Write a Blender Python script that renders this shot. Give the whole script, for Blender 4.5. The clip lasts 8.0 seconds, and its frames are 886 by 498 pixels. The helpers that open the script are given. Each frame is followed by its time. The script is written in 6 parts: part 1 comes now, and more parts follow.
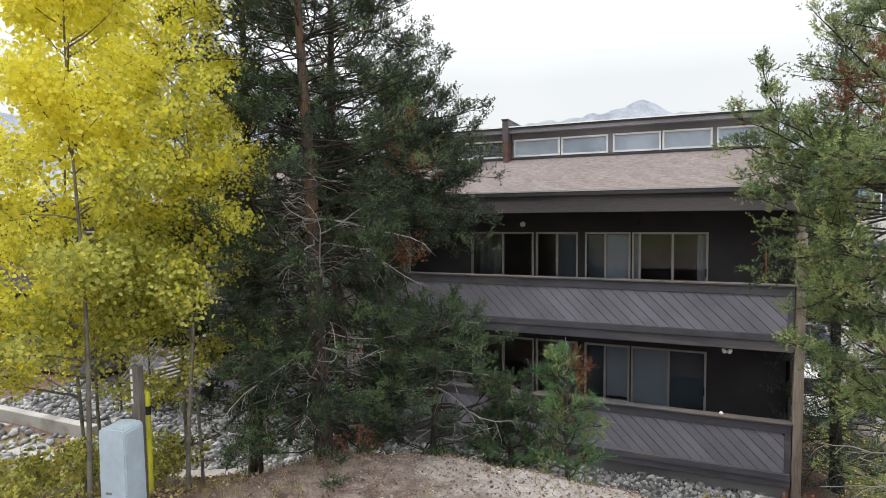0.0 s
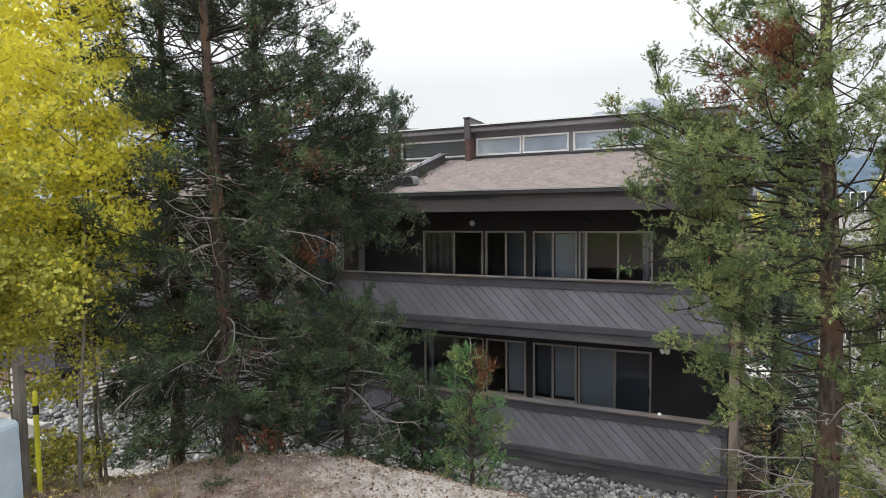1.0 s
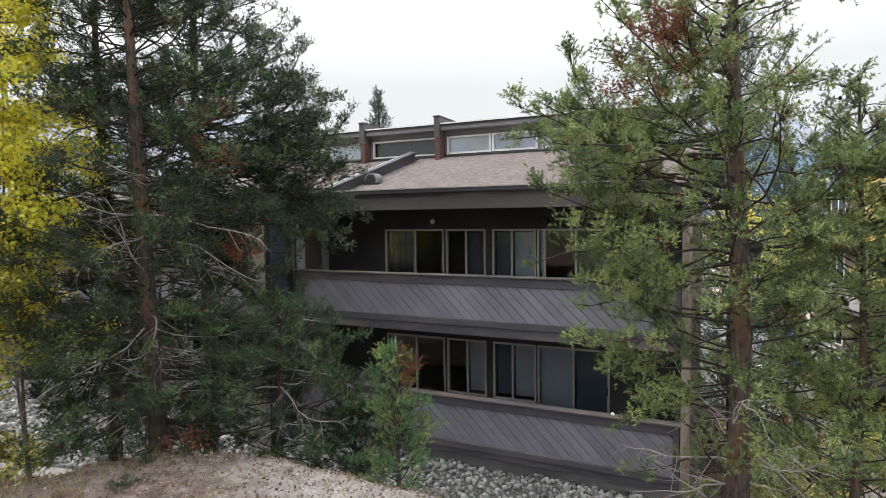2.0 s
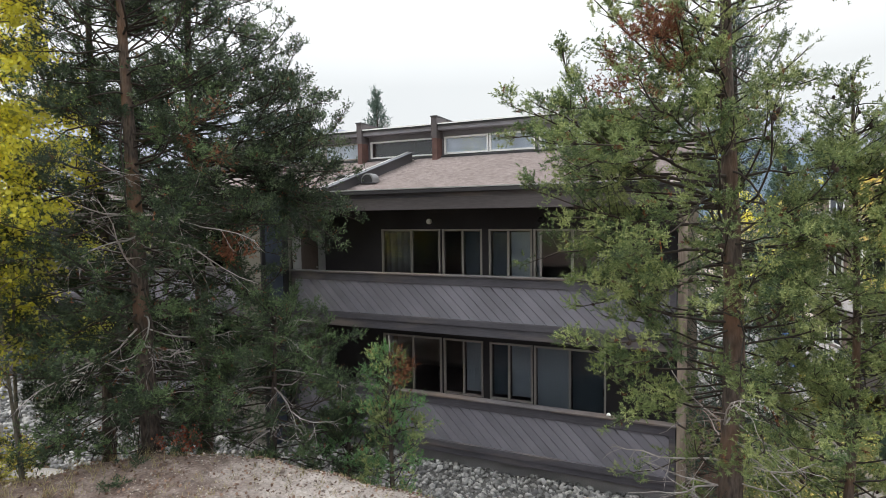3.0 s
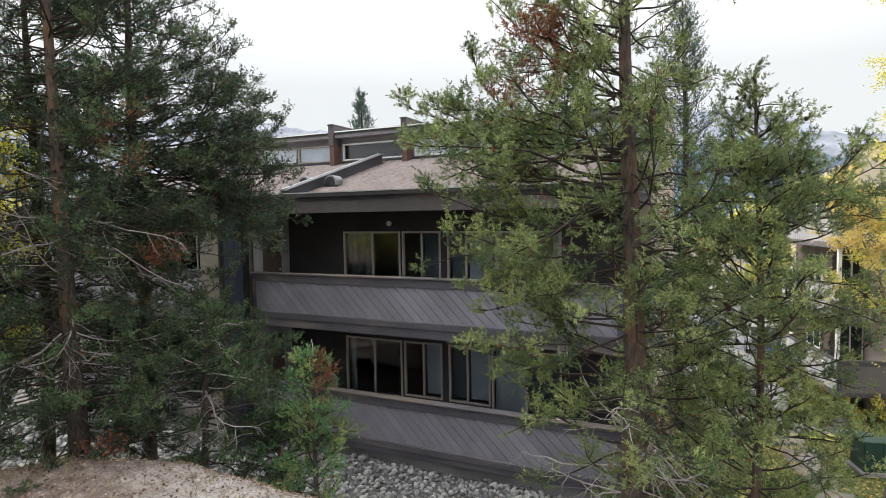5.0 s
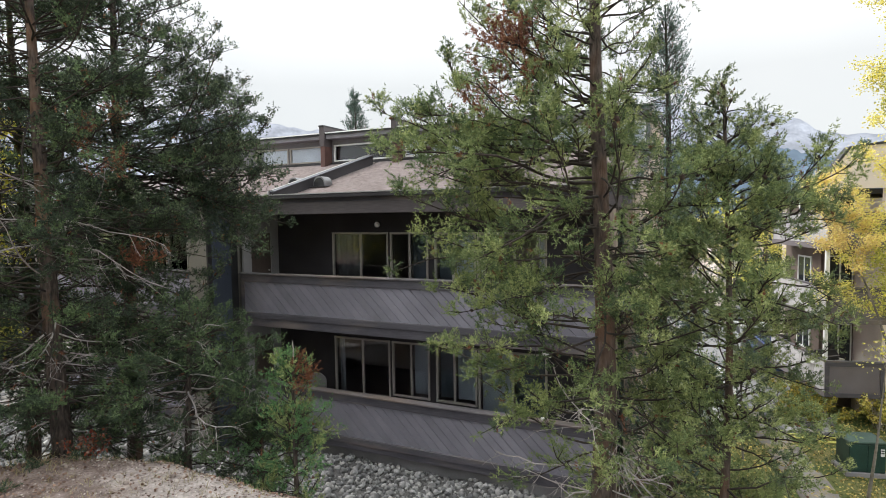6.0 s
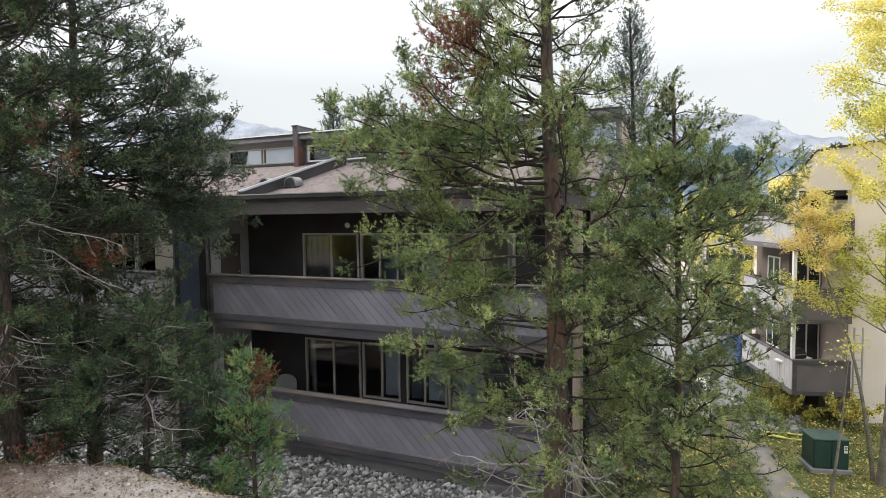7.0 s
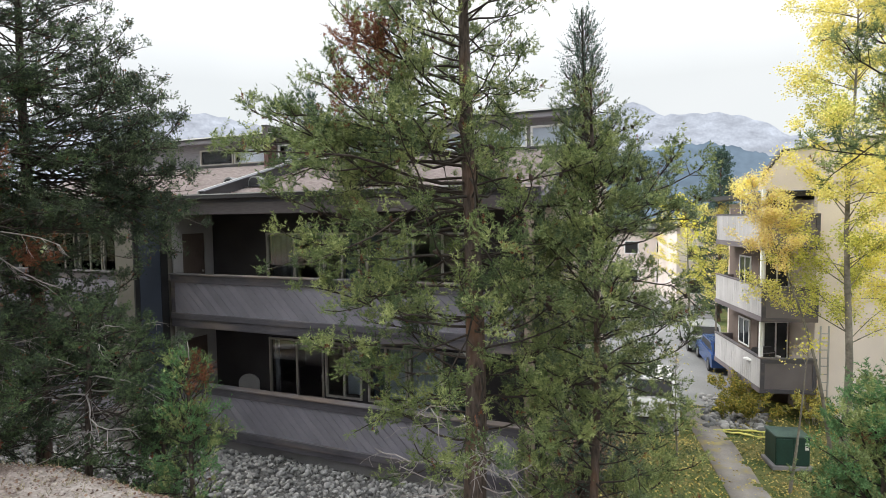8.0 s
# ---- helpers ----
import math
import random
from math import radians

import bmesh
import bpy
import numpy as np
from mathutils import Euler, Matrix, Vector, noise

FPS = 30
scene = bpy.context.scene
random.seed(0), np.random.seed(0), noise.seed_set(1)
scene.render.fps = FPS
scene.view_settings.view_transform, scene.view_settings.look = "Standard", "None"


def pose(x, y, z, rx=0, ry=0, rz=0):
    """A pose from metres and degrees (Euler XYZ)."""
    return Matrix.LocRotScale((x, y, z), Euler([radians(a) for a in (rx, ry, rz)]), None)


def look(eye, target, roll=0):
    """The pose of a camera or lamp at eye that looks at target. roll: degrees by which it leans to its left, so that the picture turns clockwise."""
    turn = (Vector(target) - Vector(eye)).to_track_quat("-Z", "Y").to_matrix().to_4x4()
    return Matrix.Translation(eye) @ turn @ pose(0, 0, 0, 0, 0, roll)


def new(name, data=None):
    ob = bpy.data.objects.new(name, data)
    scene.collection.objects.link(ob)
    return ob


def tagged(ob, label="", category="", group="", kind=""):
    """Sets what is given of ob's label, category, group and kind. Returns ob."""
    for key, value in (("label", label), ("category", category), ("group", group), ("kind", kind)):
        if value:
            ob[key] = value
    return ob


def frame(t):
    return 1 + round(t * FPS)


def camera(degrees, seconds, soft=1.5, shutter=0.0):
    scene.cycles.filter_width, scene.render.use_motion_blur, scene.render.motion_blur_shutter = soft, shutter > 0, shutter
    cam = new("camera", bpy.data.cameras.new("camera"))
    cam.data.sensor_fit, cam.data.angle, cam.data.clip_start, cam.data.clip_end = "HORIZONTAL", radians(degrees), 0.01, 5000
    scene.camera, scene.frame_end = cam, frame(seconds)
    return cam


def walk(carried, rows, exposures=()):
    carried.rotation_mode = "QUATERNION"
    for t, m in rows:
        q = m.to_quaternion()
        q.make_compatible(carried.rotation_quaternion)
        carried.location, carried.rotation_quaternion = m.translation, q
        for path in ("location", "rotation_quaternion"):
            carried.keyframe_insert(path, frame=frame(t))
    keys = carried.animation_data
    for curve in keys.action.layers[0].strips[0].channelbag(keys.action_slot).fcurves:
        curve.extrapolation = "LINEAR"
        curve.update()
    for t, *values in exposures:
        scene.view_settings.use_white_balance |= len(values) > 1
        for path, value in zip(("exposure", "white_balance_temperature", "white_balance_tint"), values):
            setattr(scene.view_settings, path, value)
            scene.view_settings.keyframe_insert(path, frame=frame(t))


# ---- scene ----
cam = camera(76.6, 8.0, soft=0.5)
PATH = [
    (0, (5.545, -14.975, 5.217), (4.757, -13.141, 5.097), -0.6),
    (0.5, (6.33, -14.637, 5.239), (5.525, -12.811, 5.114), -0.6),
    (1, (6.956, -14.257, 5.201), (6.144, -12.434, 5.077), -0.6),
    (1.5, (7.535, -13.932, 5.141), (6.715, -12.112, 5.021), -0.7),
    (2, (7.985, -13.643, 5.1), (7.157, -11.826, 4.981), -0.8),
    (2.2, (8.055, -13.622, 5.086), (7.228, -11.805, 4.968), -0.8),
    (3.3, (8.062, -13.510, 5.108), (7.233, -11.694, 4.99), -0.8),
    (3.5, (8.137, -13.441, 5.119), (7.302, -11.627, 5.0), -0.8),
    (4, (8.426, -13.303, 5.114), (7.586, -11.491, 4.997), -0.9),
    (4.5, (8.803, -13.15, 5.106), (7.957, -11.341, 4.991), -0.9),
    (4.7, (8.956, -13.081, 5.1), (8.111, -11.272, 4.986), -0.9),
    (5.8, (9.337, -12.965, 5.121), (8.495, -11.154, 5.007), -0.8),
    (6, (9.403, -12.967, 5.138), (8.565, -11.155, 5.023), -0.8),
    (6.5, (9.544, -12.924, 5.128), (8.74, -11.096, 5.015), -0.7),
    (7, (9.724, -12.822, 5.124), (8.938, -10.986, 5.012), -0.7),
    (7.5, (10.058, -12.707, 5.133), (9.287, -10.865, 5.019), -0.7),
    (8, (10.511, -12.541, 5.109), (9.747, -10.696, 4.996), -0.7),
]
walk(cam, [(t, look(eye, target, roll)) for t, eye, target, roll in PATH])

# ---- world, sun and sky: a bright, thinly overcast autumn day ----
SKY_LOW, SKY_HIGH = 4.6, 15.0
world = bpy.data.worlds.new("sky")
scene.world = world
world.use_nodes = True
wt = world.node_tree
wt.nodes.clear()
sky = wt.nodes.new("ShaderNodeTexSky")
sky.sky_type = "NISHITA"
sky.sun_disc = False
sky.sun_elevation, sky.sun_rotation = radians(44), radians(-95)
sky.air_density, sky.dust_density = 1.0, 2.0
thin = wt.nodes.new("ShaderNodeMix")
thin.data_type = "RGBA"
thin.inputs[0].default_value = 0.96
cloud = wt.nodes.new("ShaderNodeTexNoise")
cloud.inputs["Scale"].default_value = 1.6
cloud.inputs["Detail"].default_value = 4.0
ramp = wt.nodes.new("ShaderNodeValToRGB")
ramp.color_ramp.elements[0].color = (0.905, 0.945, 0.965, 1)
ramp.color_ramp.elements[1].color = (1.015, 1.04, 1.045, 1)
ramp.color_ramp.elements[0].position, ramp.color_ramp.elements[1].position = 0.35, 0.65
# an overcast sky is about three times as bright overhead as at the horizon
dome = wt.nodes.new("ShaderNodeSeparateXYZ")
rise = wt.nodes.new("ShaderNodeMapRange")
rise.inputs["From Min"].default_value, rise.inputs["From Max"].default_value = 0.22, 1.0
rise.inputs["To Min"].default_value, rise.inputs["To Max"].default_value = SKY_LOW, SKY_HIGH
way = wt.nodes.new("ShaderNodeTexCoord")
lit = wt.nodes.new("ShaderNodeVectorMath")
lit.operation = "SCALE"
out = wt.nodes.new("ShaderNodeOutputWorld")
bg = wt.nodes.new("ShaderNodeBackground")
bg.inputs["Strength"].default_value = 0.10
wt.links.new(cloud.outputs["Fac"], ramp.inputs["Fac"])
wt.links.new(way.outputs["Generated"], dome.inputs["Vector"])
wt.links.new(dome.outputs["Z"], rise.inputs["Value"])
wt.links.new(ramp.outputs["Color"], lit.inputs[0])
wt.links.new(rise.outputs["Result"], lit.inputs["Scale"])
wt.links.new(sky.outputs["Color"], thin.inputs[6])
wt.links.new(lit.outputs["Vector"], thin.inputs[7])
wt.links.new(thin.outputs[2], bg.inputs["Color"])
wt.links.new(bg.outputs["Background"], out.inputs["Surface"])
sun = bpy.data.lights.new("sun", "SUN")
sun.energy, sun.angle, sun.color = 1.25, radians(24), (1.0, 0.96, 0.89)
sun_ob = new("sun", sun)
sun_ob.matrix_world = look((-44, -4, 43), (0, 0, 0))

scene.view_settings.exposure = 1.0

# ---- materials ----


def nodes_of(name):
    m = bpy.data.materials.new(name)
    m.use_nodes = True
    t = m.node_tree
    return m, t, t.nodes["Principled BSDF"], t.nodes["Material Output"]


def add_noise(t, coords, scale, detail=3.0, stretch=(1, 1, 1)):
    mp = t.nodes.new("ShaderNodeMapping")
    mp.inputs["Scale"].default_value = stretch
    t.links.new(coords, mp.inputs["Vector"])
    n = t.nodes.new("ShaderNodeTexNoise")
    n.inputs["Scale"].default_value = scale
    n.inputs["Detail"].default_value = detail
    t.links.new(mp.outputs["Vector"], n.inputs["Vector"])
    return n.outputs["Fac"]


def add_ramp(t, fac, stops):
    r = t.nodes.new("ShaderNodeValToRGB")
    e = r.color_ramp.elements
    while len(e) < len(stops):
        e.new(0.5)
    for k, (p, c) in enumerate(stops):
        e[k].position, e[k].color = p, (*c, 1)
    t.links.new(fac, r.inputs["Fac"])
    return r.outputs["Color"]


def add_mix(t, fac, a, b, blend="MIX"):
    m = t.nodes.new("ShaderNodeMix")
    m.data_type, m.blend_type = "RGBA", blend
    for sock, v in ((m.inputs[0], fac), (m.inputs[6], a), (m.inputs[7], b)):
        if isinstance(v, (int, float)):
            sock.default_value = v
        elif isinstance(v, tuple):
            sock.default_value = (*v, 1)
        else:
            t.links.new(v, sock)
    return m.outputs[2]


def add_bump(t, bsdf, height, strength, distance):
    b = t.nodes.new("ShaderNodeBump")
    b.inputs["Strength"].default_value, b.inputs["Distance"].default_value = strength, distance
    t.links.new(height, b.inputs["Height"])
    t.links.new(b.outputs["Normal"], bsdf.inputs["Normal"])


def surface(name, color, rough=0.8, metal=0.0, grain=40.0, grain_amt=0.25, blotch=1.5, blotch_amt=0.25,
            stretch=(1, 1, 1), bump=0.3, depth=0.004, vary=0.0, spec=0.4, stain=None):
    """Plain coloured stuff with grain and blotches at two scales; vary: lightness by object."""
    m, t, b, o = nodes_of(name)
    co = t.nodes.new("ShaderNodeTexCoord").outputs["Object"]
    g = add_noise(t, co, grain, 4.0, stretch)
    w = add_noise(t, co, blotch, 3.0)
    lo, hi = 1 - grain_amt, 1 + grain_amt
    c = add_mix(t, 1.0, color, add_ramp(t, g, [(0.3, (lo,) * 3), (0.7, (hi,) * 3)]), "MULTIPLY")
    lo, hi = 1 - blotch_amt, 1 + blotch_amt
    c = add_mix(t, 1.0, c, add_ramp(t, w, [(0.35, (lo,) * 3), (0.65, (hi,) * 3)]), "MULTIPLY")
    if stain:
        s = add_noise(t, co, stain[1], 5.0, stain[2])
        f = add_ramp(t, s, [(0.52, (0, 0, 0)), (0.68, (1, 1, 1))])
        c = add_mix(t, f, c, stain[0])
    if vary:
        r = t.nodes.new("ShaderNodeObjectInfo").outputs["Random"]
        c = add_mix(t, 1.0, c, add_ramp(t, r, [(0.0, (1 - vary,) * 3), (1.0, (1 + vary,) * 3)]), "MULTIPLY")
    t.links.new(c, b.inputs["Base Color"])
    b.inputs["Roughness"].default_value, b.inputs["Metallic"].default_value = rough, metal
    b.inputs["Specular IOR Level"].default_value = spec
    if bump:
        add_bump(t, b, g, bump, depth)
    return m


def leaf_stuff(name, stops, through_light=0.4, patch=0.8, rough=0.6, patch_amt=0.3):
    """Needles and leaves: colour by island, patches by place, some light let through."""
    m, t, b, o = nodes_of(name)
    geo = t.nodes.new("ShaderNodeNewGeometry")
    co = t.nodes.new("ShaderNodeTexCoord").outputs["Object"]
    c = add_ramp(t, geo.outputs["Random Per Island"], stops)
    w = add_noise(t, co, patch, 3.0)
    c = add_mix(t, 1.0, c, add_ramp(t, w, [(0.3, (1 - patch_amt,) * 3), (0.7, (1 + patch_amt,) * 3)]), "MULTIPLY")
    t.links.new(c, b.inputs["Base Color"])
    b.inputs["Roughness"].default_value = rough
    b.inputs["Specular IOR Level"].default_value = 0.25
    if through_light:
        tr = t.nodes.new("ShaderNodeBsdfTranslucent")
        mx = t.nodes.new("ShaderNodeMixShader")
        mx.inputs["Fac"].default_value = through_light
        t.links.new(c, tr.inputs["Color"])
        t.links.new(b.outputs["BSDF"], mx.inputs[1])
        t.links.new(tr.outputs["BSDF"], mx.inputs[2])
        t.links.new(mx.outputs["Shader"], o.inputs["Surface"])
    return m


def glass_pane(name, tint=(0.85, 0.9, 0.9)):
    m, t, b, o = nodes_of(name)
    fr = t.nodes.new("ShaderNodeFresnel")
    fr.inputs["IOR"].default_value = 1.48
    co = t.nodes.new("ShaderNodeTexCoord").outputs["Object"]
    gl = t.nodes.new("ShaderNodeBsdfGlossy")
    gl.inputs["Roughness"].default_value = 0.02
    bp = t.nodes.new("ShaderNodeBump")
    bp.inputs["Strength"].default_value, bp.inputs["Distance"].default_value = 0.05, 0.01
    t.links.new(add_noise(t, co, 2.5, 2.0), bp.inputs["Height"])
    t.links.new(bp.outputs["Normal"], gl.inputs["Normal"])
    tr = t.nodes.new("ShaderNodeBsdfTransparent")
    tr.inputs["Color"].default_value = (*tint, 1)
    mx = t.nodes.new("ShaderNodeMixShader")
    t.links.new(fr.outputs["Fac"], mx.inputs["Fac"])
    t.links.new(tr.outputs["BSDF"], mx.inputs[1])
    t.links.new(gl.outputs["BSDF"], mx.inputs[2])
    t.links.new(mx.outputs["Shader"], o.inputs["Surface"])
    return m


M_SIDING = surface("brown_paint_boards", (0.216, 0.207, 0.245), 0.75, grain=60, grain_amt=0.12, blotch=1.2, blotch_amt=0.10, stretch=(1, 1, 1), bump=0.2, depth=0.002, vary=0.10)
M_TRIM = surface("dark_brown_trim", (0.085, 0.080, 0.095), 0.7, grain=50, grain_amt=0.15, blotch=1.0, blotch_amt=0.15, stretch=(0.1, 1, 1), bump=0.15, depth=0.002, stain=((0.18, 0.15, 0.14), 2.0, (0.2, 1, 1)))
M_CAP = surface("weathered_rail_cap", (0.115, 0.107, 0.114), 0.75, grain=30, grain_amt=0.2, blotch=0.8, blotch_amt=0.25, stretch=(0.1, 1, 1), bump=0.2, stain=((0.19, 0.145, 0.12), 0.9, (0.5, 1, 1)))
M_WALL = surface("brown_wall_paint", (0.044, 0.040, 0.045), 0.85, grain=80, grain_amt=0.15, blotch=0.9, blotch_amt=0.18, bump=0.25, depth=0.003)
M_SIDEWALL = surface("grey_side_wall_paint", (0.330, 0.320, 0.325), 0.85, grain=70, grain_amt=0.08, blotch=1.0, blotch_amt=0.12)
M_STUCCO = surface("beige_stucco", (0.42, 0.35, 0.30), 0.9, grain=90, grain_amt=0.10, blotch=0.7, blotch_amt=0.10, bump=0.4, depth=0.004)
M_PILASTER = surface("olive_beige_stucco", (0.180, 0.169, 0.148), 0.9, grain=90, grain_amt=0.10, blotch=0.8, blotch_amt=0.15, bump=0.4)
M_BLUE = surface("slate_blue_metal_siding", (0.042, 0.052, 0.075), 0.55, grain=30, grain_amt=0.08, blotch=0.8, blotch_amt=0.15, bump=0.1)
M_CONCRETE = surface("concrete", (0.33, 0.31, 0.29), 0.9, grain=60, grain_amt=0.15, blotch=0.8, blotch_amt=0.2, stain=((0.22, 0.20, 0.18), 1.6, (1, 1, 1)))
M_FOUND = surface("grey_foundation_wall", (0.216, 0.208, 0.216), 0.9, grain=50, grain_amt=0.15, blotch=0.7, blotch_amt=0.25)
M_GUTTER = surface("dark_gutter_metal", (0.042, 0.040, 0.044), 0.5, grain=20, grain_amt=0.1, blotch=1.0, blotch_amt=0.15, stretch=(0.1, 1, 1), bump=0.05)
M_LIP = surface("pale_metal_edge", (0.45, 0.44, 0.44), 0.45, 0.3, grain=20, grain_amt=0.1, blotch=0.7, blotch_amt=0.15, bump=0.05)
M_CAPMETAL = surface("slate_cap_metal", (0.105, 0.108, 0.125), 0.55, 0.2, grain=20, grain_amt=0.1, blotch=0.7, blotch_amt=0.15, bump=0.05)
M_BEAM = surface("brown_beam_paint", (0.098, 0.085, 0.088), 0.75, grain=40, grain_amt=0.15, blotch=0.6, blotch_amt=0.15, stretch=(0.1, 1, 1), bump=0.15)
M_FASCIA = surface("grey_fascia_paint", (0.212, 0.204, 0.224), 0.7, grain=40, grain_amt=0.12, blotch=0.6, blotch_amt=0.15, stretch=(0.1, 1, 1), bump=0.15)
M_REDFIN = surface("rust_red_fin_paint", (0.125, 0.068, 0.060), 0.8, grain=40, grain_amt=0.2, blotch=1.5, blotch_amt=0.25)
M_ALU = surface("beige_window_aluminium", (0.42, 0.39, 0.36), 0.5, 0.2, grain=30, grain_amt=0.08, blotch=1.0, blotch_amt=0.08, bump=0.05)
M_WHITE = surface("white_window_frame", (0.82, 0.82, 0.82), 0.5, grain=30, grain_amt=0.05, blotch=1.0, blotch_amt=0.06, bump=0.05)
M_GLASS = glass_pane("window_glass", (0.90, 0.90, 0.92))
M_SKYGLASS = glass_pane("clerestory_glass", (0.97, 0.98, 1.0))
M_CURTAIN = surface("pale_curtain_cloth", (0.44, 0.47, 0.49), 0.9, grain=120, grain_amt=0.08, blotch=2.0, blotch_amt=0.12)
# pale colour stands in for the sky reflected in the clerestory glass
M_SKYREFLECTION = surface("pale_sky_reflection", (0.76, 0.82, 0.90), 0.9, grain=60, grain_amt=0.04, blotch=1.5, blotch_amt=0.12)
M_BLIND = surface("blue_grey_blind", (0.42, 0.49, 0.53), 0.8, grain=100, grain_amt=0.06, blotch=1.5, blotch_amt=0.08)
# net cloth whose tone takes in the grey-green reflection of its pane
M_NET = surface("reflection_grey_net_curtain", (0.20, 0.215, 0.215), 0.9, grain=120, grain_amt=0.08, blotch=1.4, blotch_amt=0.35)
# dark teal stands in for the dim reflection in a pane
M_DIM = surface("dim_pane_reflection", (0.10, 0.13, 0.15), 0.8, grain=100, grain_amt=0.06, blotch=1.5, blotch_amt=0.08)
M_ROOM = surface("dim_room_plaster", (0.30, 0.28, 0.26), 0.9, grain=20, grain_amt=0.05, blotch=1.0, blotch_amt=0.1)
M_DOOR = surface("brown_closet_door", (0.10, 0.075, 0.065), 0.7, grain=30, grain_amt=0.2, blotch=1.0, blotch_amt=0.15, stretch=(4, 4, 0.3))
M_GALV = surface("galvanised_vent_metal", (0.23, 0.23, 0.235), 0.4, 0.6, grain=15, grain_amt=0.1, blotch=3.0, blotch_amt=0.15, bump=0.05)
M_BLACK = surface("black_paint", (0.02, 0.02, 0.022), 0.5, grain=30, grain_amt=0.2, blotch=2.0, blotch_amt=0.2)
M_BARK = surface("pine_bark", (0.082, 0.064, 0.055), 0.95, grain=20, grain_amt=0.6, blotch=1.2, blotch_amt=0.25, stretch=(1.4, 1.4, 0.35), bump=1.0, depth=0.03, stain=((0.20, 0.112, 0.070), 1.6, (1, 1, 0.5)))
M_ASPENBARK = surface("aspen_bark", (0.20, 0.18, 0.15), 0.85, grain=12, grain_amt=0.25, blotch=2.0, blotch_amt=0.25, stretch=(1.0, 1.0, 1.2), bump=0.3, stain=((0.09, 0.08, 0.065), 3.0, (1.2, 1.2, 1.0)))
M_TWIG = surface("dead_grey_twig", (0.34, 0.31, 0.30), 0.9, grain=25, grain_amt=0.25, blotch=2.0, blotch_amt=0.25)
M_LIMB = surface("pine_limb_bark", (0.045, 0.036, 0.030), 0.95, grain=25, grain_amt=0.35, blotch=2.0, blotch_amt=0.3)
M_NEEDLE = leaf_stuff("pine_needles", [(0.0, (0.101, 0.143, 0.058)), (0.5, (0.184, 0.239, 0.095)), (1.0, (0.294, 0.350, 0.155))], 0.30, 0.9)
M_NEEDLE_DEEP = leaf_stuff("deep_green_pine_needles", [(0.0, (0.046, 0.076, 0.036)), (0.5, (0.091, 0.136, 0.062)), (1.0, (0.152, 0.201, 0.095))], 0.25, 0.9)
M_NEEDLE_DARK = leaf_stuff("dark_pine_needles", [(0.0, (0.024, 0.042, 0.025)), (0.5, (0.052, 0.078, 0.043)), (1.0, (0.098, 0.130, 0.072))], 0.15, 0.7)
M_NEEDLE_YOUNG = leaf_stuff("young_pine_needles", [(0.0, (0.070, 0.155, 0.062)), (0.5, (0.132, 0.260, 0.105)), (1.0, (0.220, 0.37, 0.165))], 0.25, 1.2)
M_NEEDLE_LIGHT = leaf_stuff("pale_pine_needles", [(0.0, (0.189, 0.239, 0.088)), (0.5, (0.327, 0.382, 0.150)), (1.0, (0.474, 0.519, 0.245))], 0.32, 0.9)
M_NEEDLE_GREY = leaf_stuff("grey_green_pine_needles", [(0.0, (0.060, 0.090, 0.050)), (0.5, (0.115, 0.158, 0.082)), (1.0, (0.19, 0.235, 0.130))], 0.20, 0.9)
M_NEEDLE_DEEPGREEN = leaf_stuff("fresh_green_pine_needles", [(0.0, (0.062, 0.105, 0.048)), (0.5, (0.118, 0.178, 0.080)), (1.0, (0.20, 0.265, 0.130))], 0.25, 0.9)
M_NEEDLE_DUSK = leaf_stuff("dusky_pine_needles", [(0.0, (0.018, 0.030, 0.020)), (0.5, (0.036, 0.054, 0.034)), (1.0, (0.065, 0.088, 0.055))], 0.12, 0.9)
M_RUST = leaf_stuff("dead_rust_needles", [(0.0, (0.11, 0.045, 0.025)), (0.5, (0.19, 0.075, 0.04)), (1.0, (0.26, 0.12, 0.06))], 0.2, 1.5)
M_SPRUCE = leaf_stuff("blue_spruce_needles", [(0.0, (0.045, 0.082, 0.064)), (0.5, (0.072, 0.122, 0.096)), (1.0, (0.115, 0.175, 0.14))], 0.15, 1.0)
M_CONE = surface("pine_cone", (0.055, 0.038, 0.030), 0.9, grain=60, grain_amt=0.3)
M_YELLOW = leaf_stuff("yellow_aspen_leaves", [(0.0, (0.70, 0.66, 0.10)), (0.5, (0.88, 0.82, 0.13)), (1.0, (0.93, 0.88, 0.20))], 0.6, 0.7, 0.5, 0.15)
M_YELLOWGREEN = leaf_stuff("green_yellow_aspen_leaves", [(0.0, (0.32, 0.36, 0.09)), (0.5, (0.54, 0.54, 0.14)), (1.0, (0.74, 0.70, 0.19))], 0.5, 0.9, 0.5, 0.2)
M_GOLD = leaf_stuff("golden_aspen_leaves", [(0.0, (0.72, 0.62, 0.17)), (0.5, (0.87, 0.79, 0.27)), (1.0, (0.93, 0.87, 0.38))], 0.5, 0.5, 0.5, 0.15)
M_ORANGELEAF = leaf_stuff("orange_gold_aspen_leaves", [(0.0, (0.62, 0.46, 0.18)), (0.5, (0.77, 0.61, 0.26)), (1.0, (0.87, 0.74, 0.38))], 0.45, 0.5, 0.5, 0.15)
M_SHRUB = leaf_stuff("yellowing_shrub_leaves", [(0.0, (0.10, 0.14, 0.04)), (0.5, (0.30, 0.28, 0.06)), (1.0, (0.50, 0.38, 0.08))], 0.3, 1.5)
M_REDLEAF = leaf_stuff("red_shrub_leaves", [(0.0, (0.25, 0.05, 0.04)), (0.5, (0.42, 0.11, 0.06)), (1.0, (0.50, 0.22, 0.10))], 0.3, 2.0)
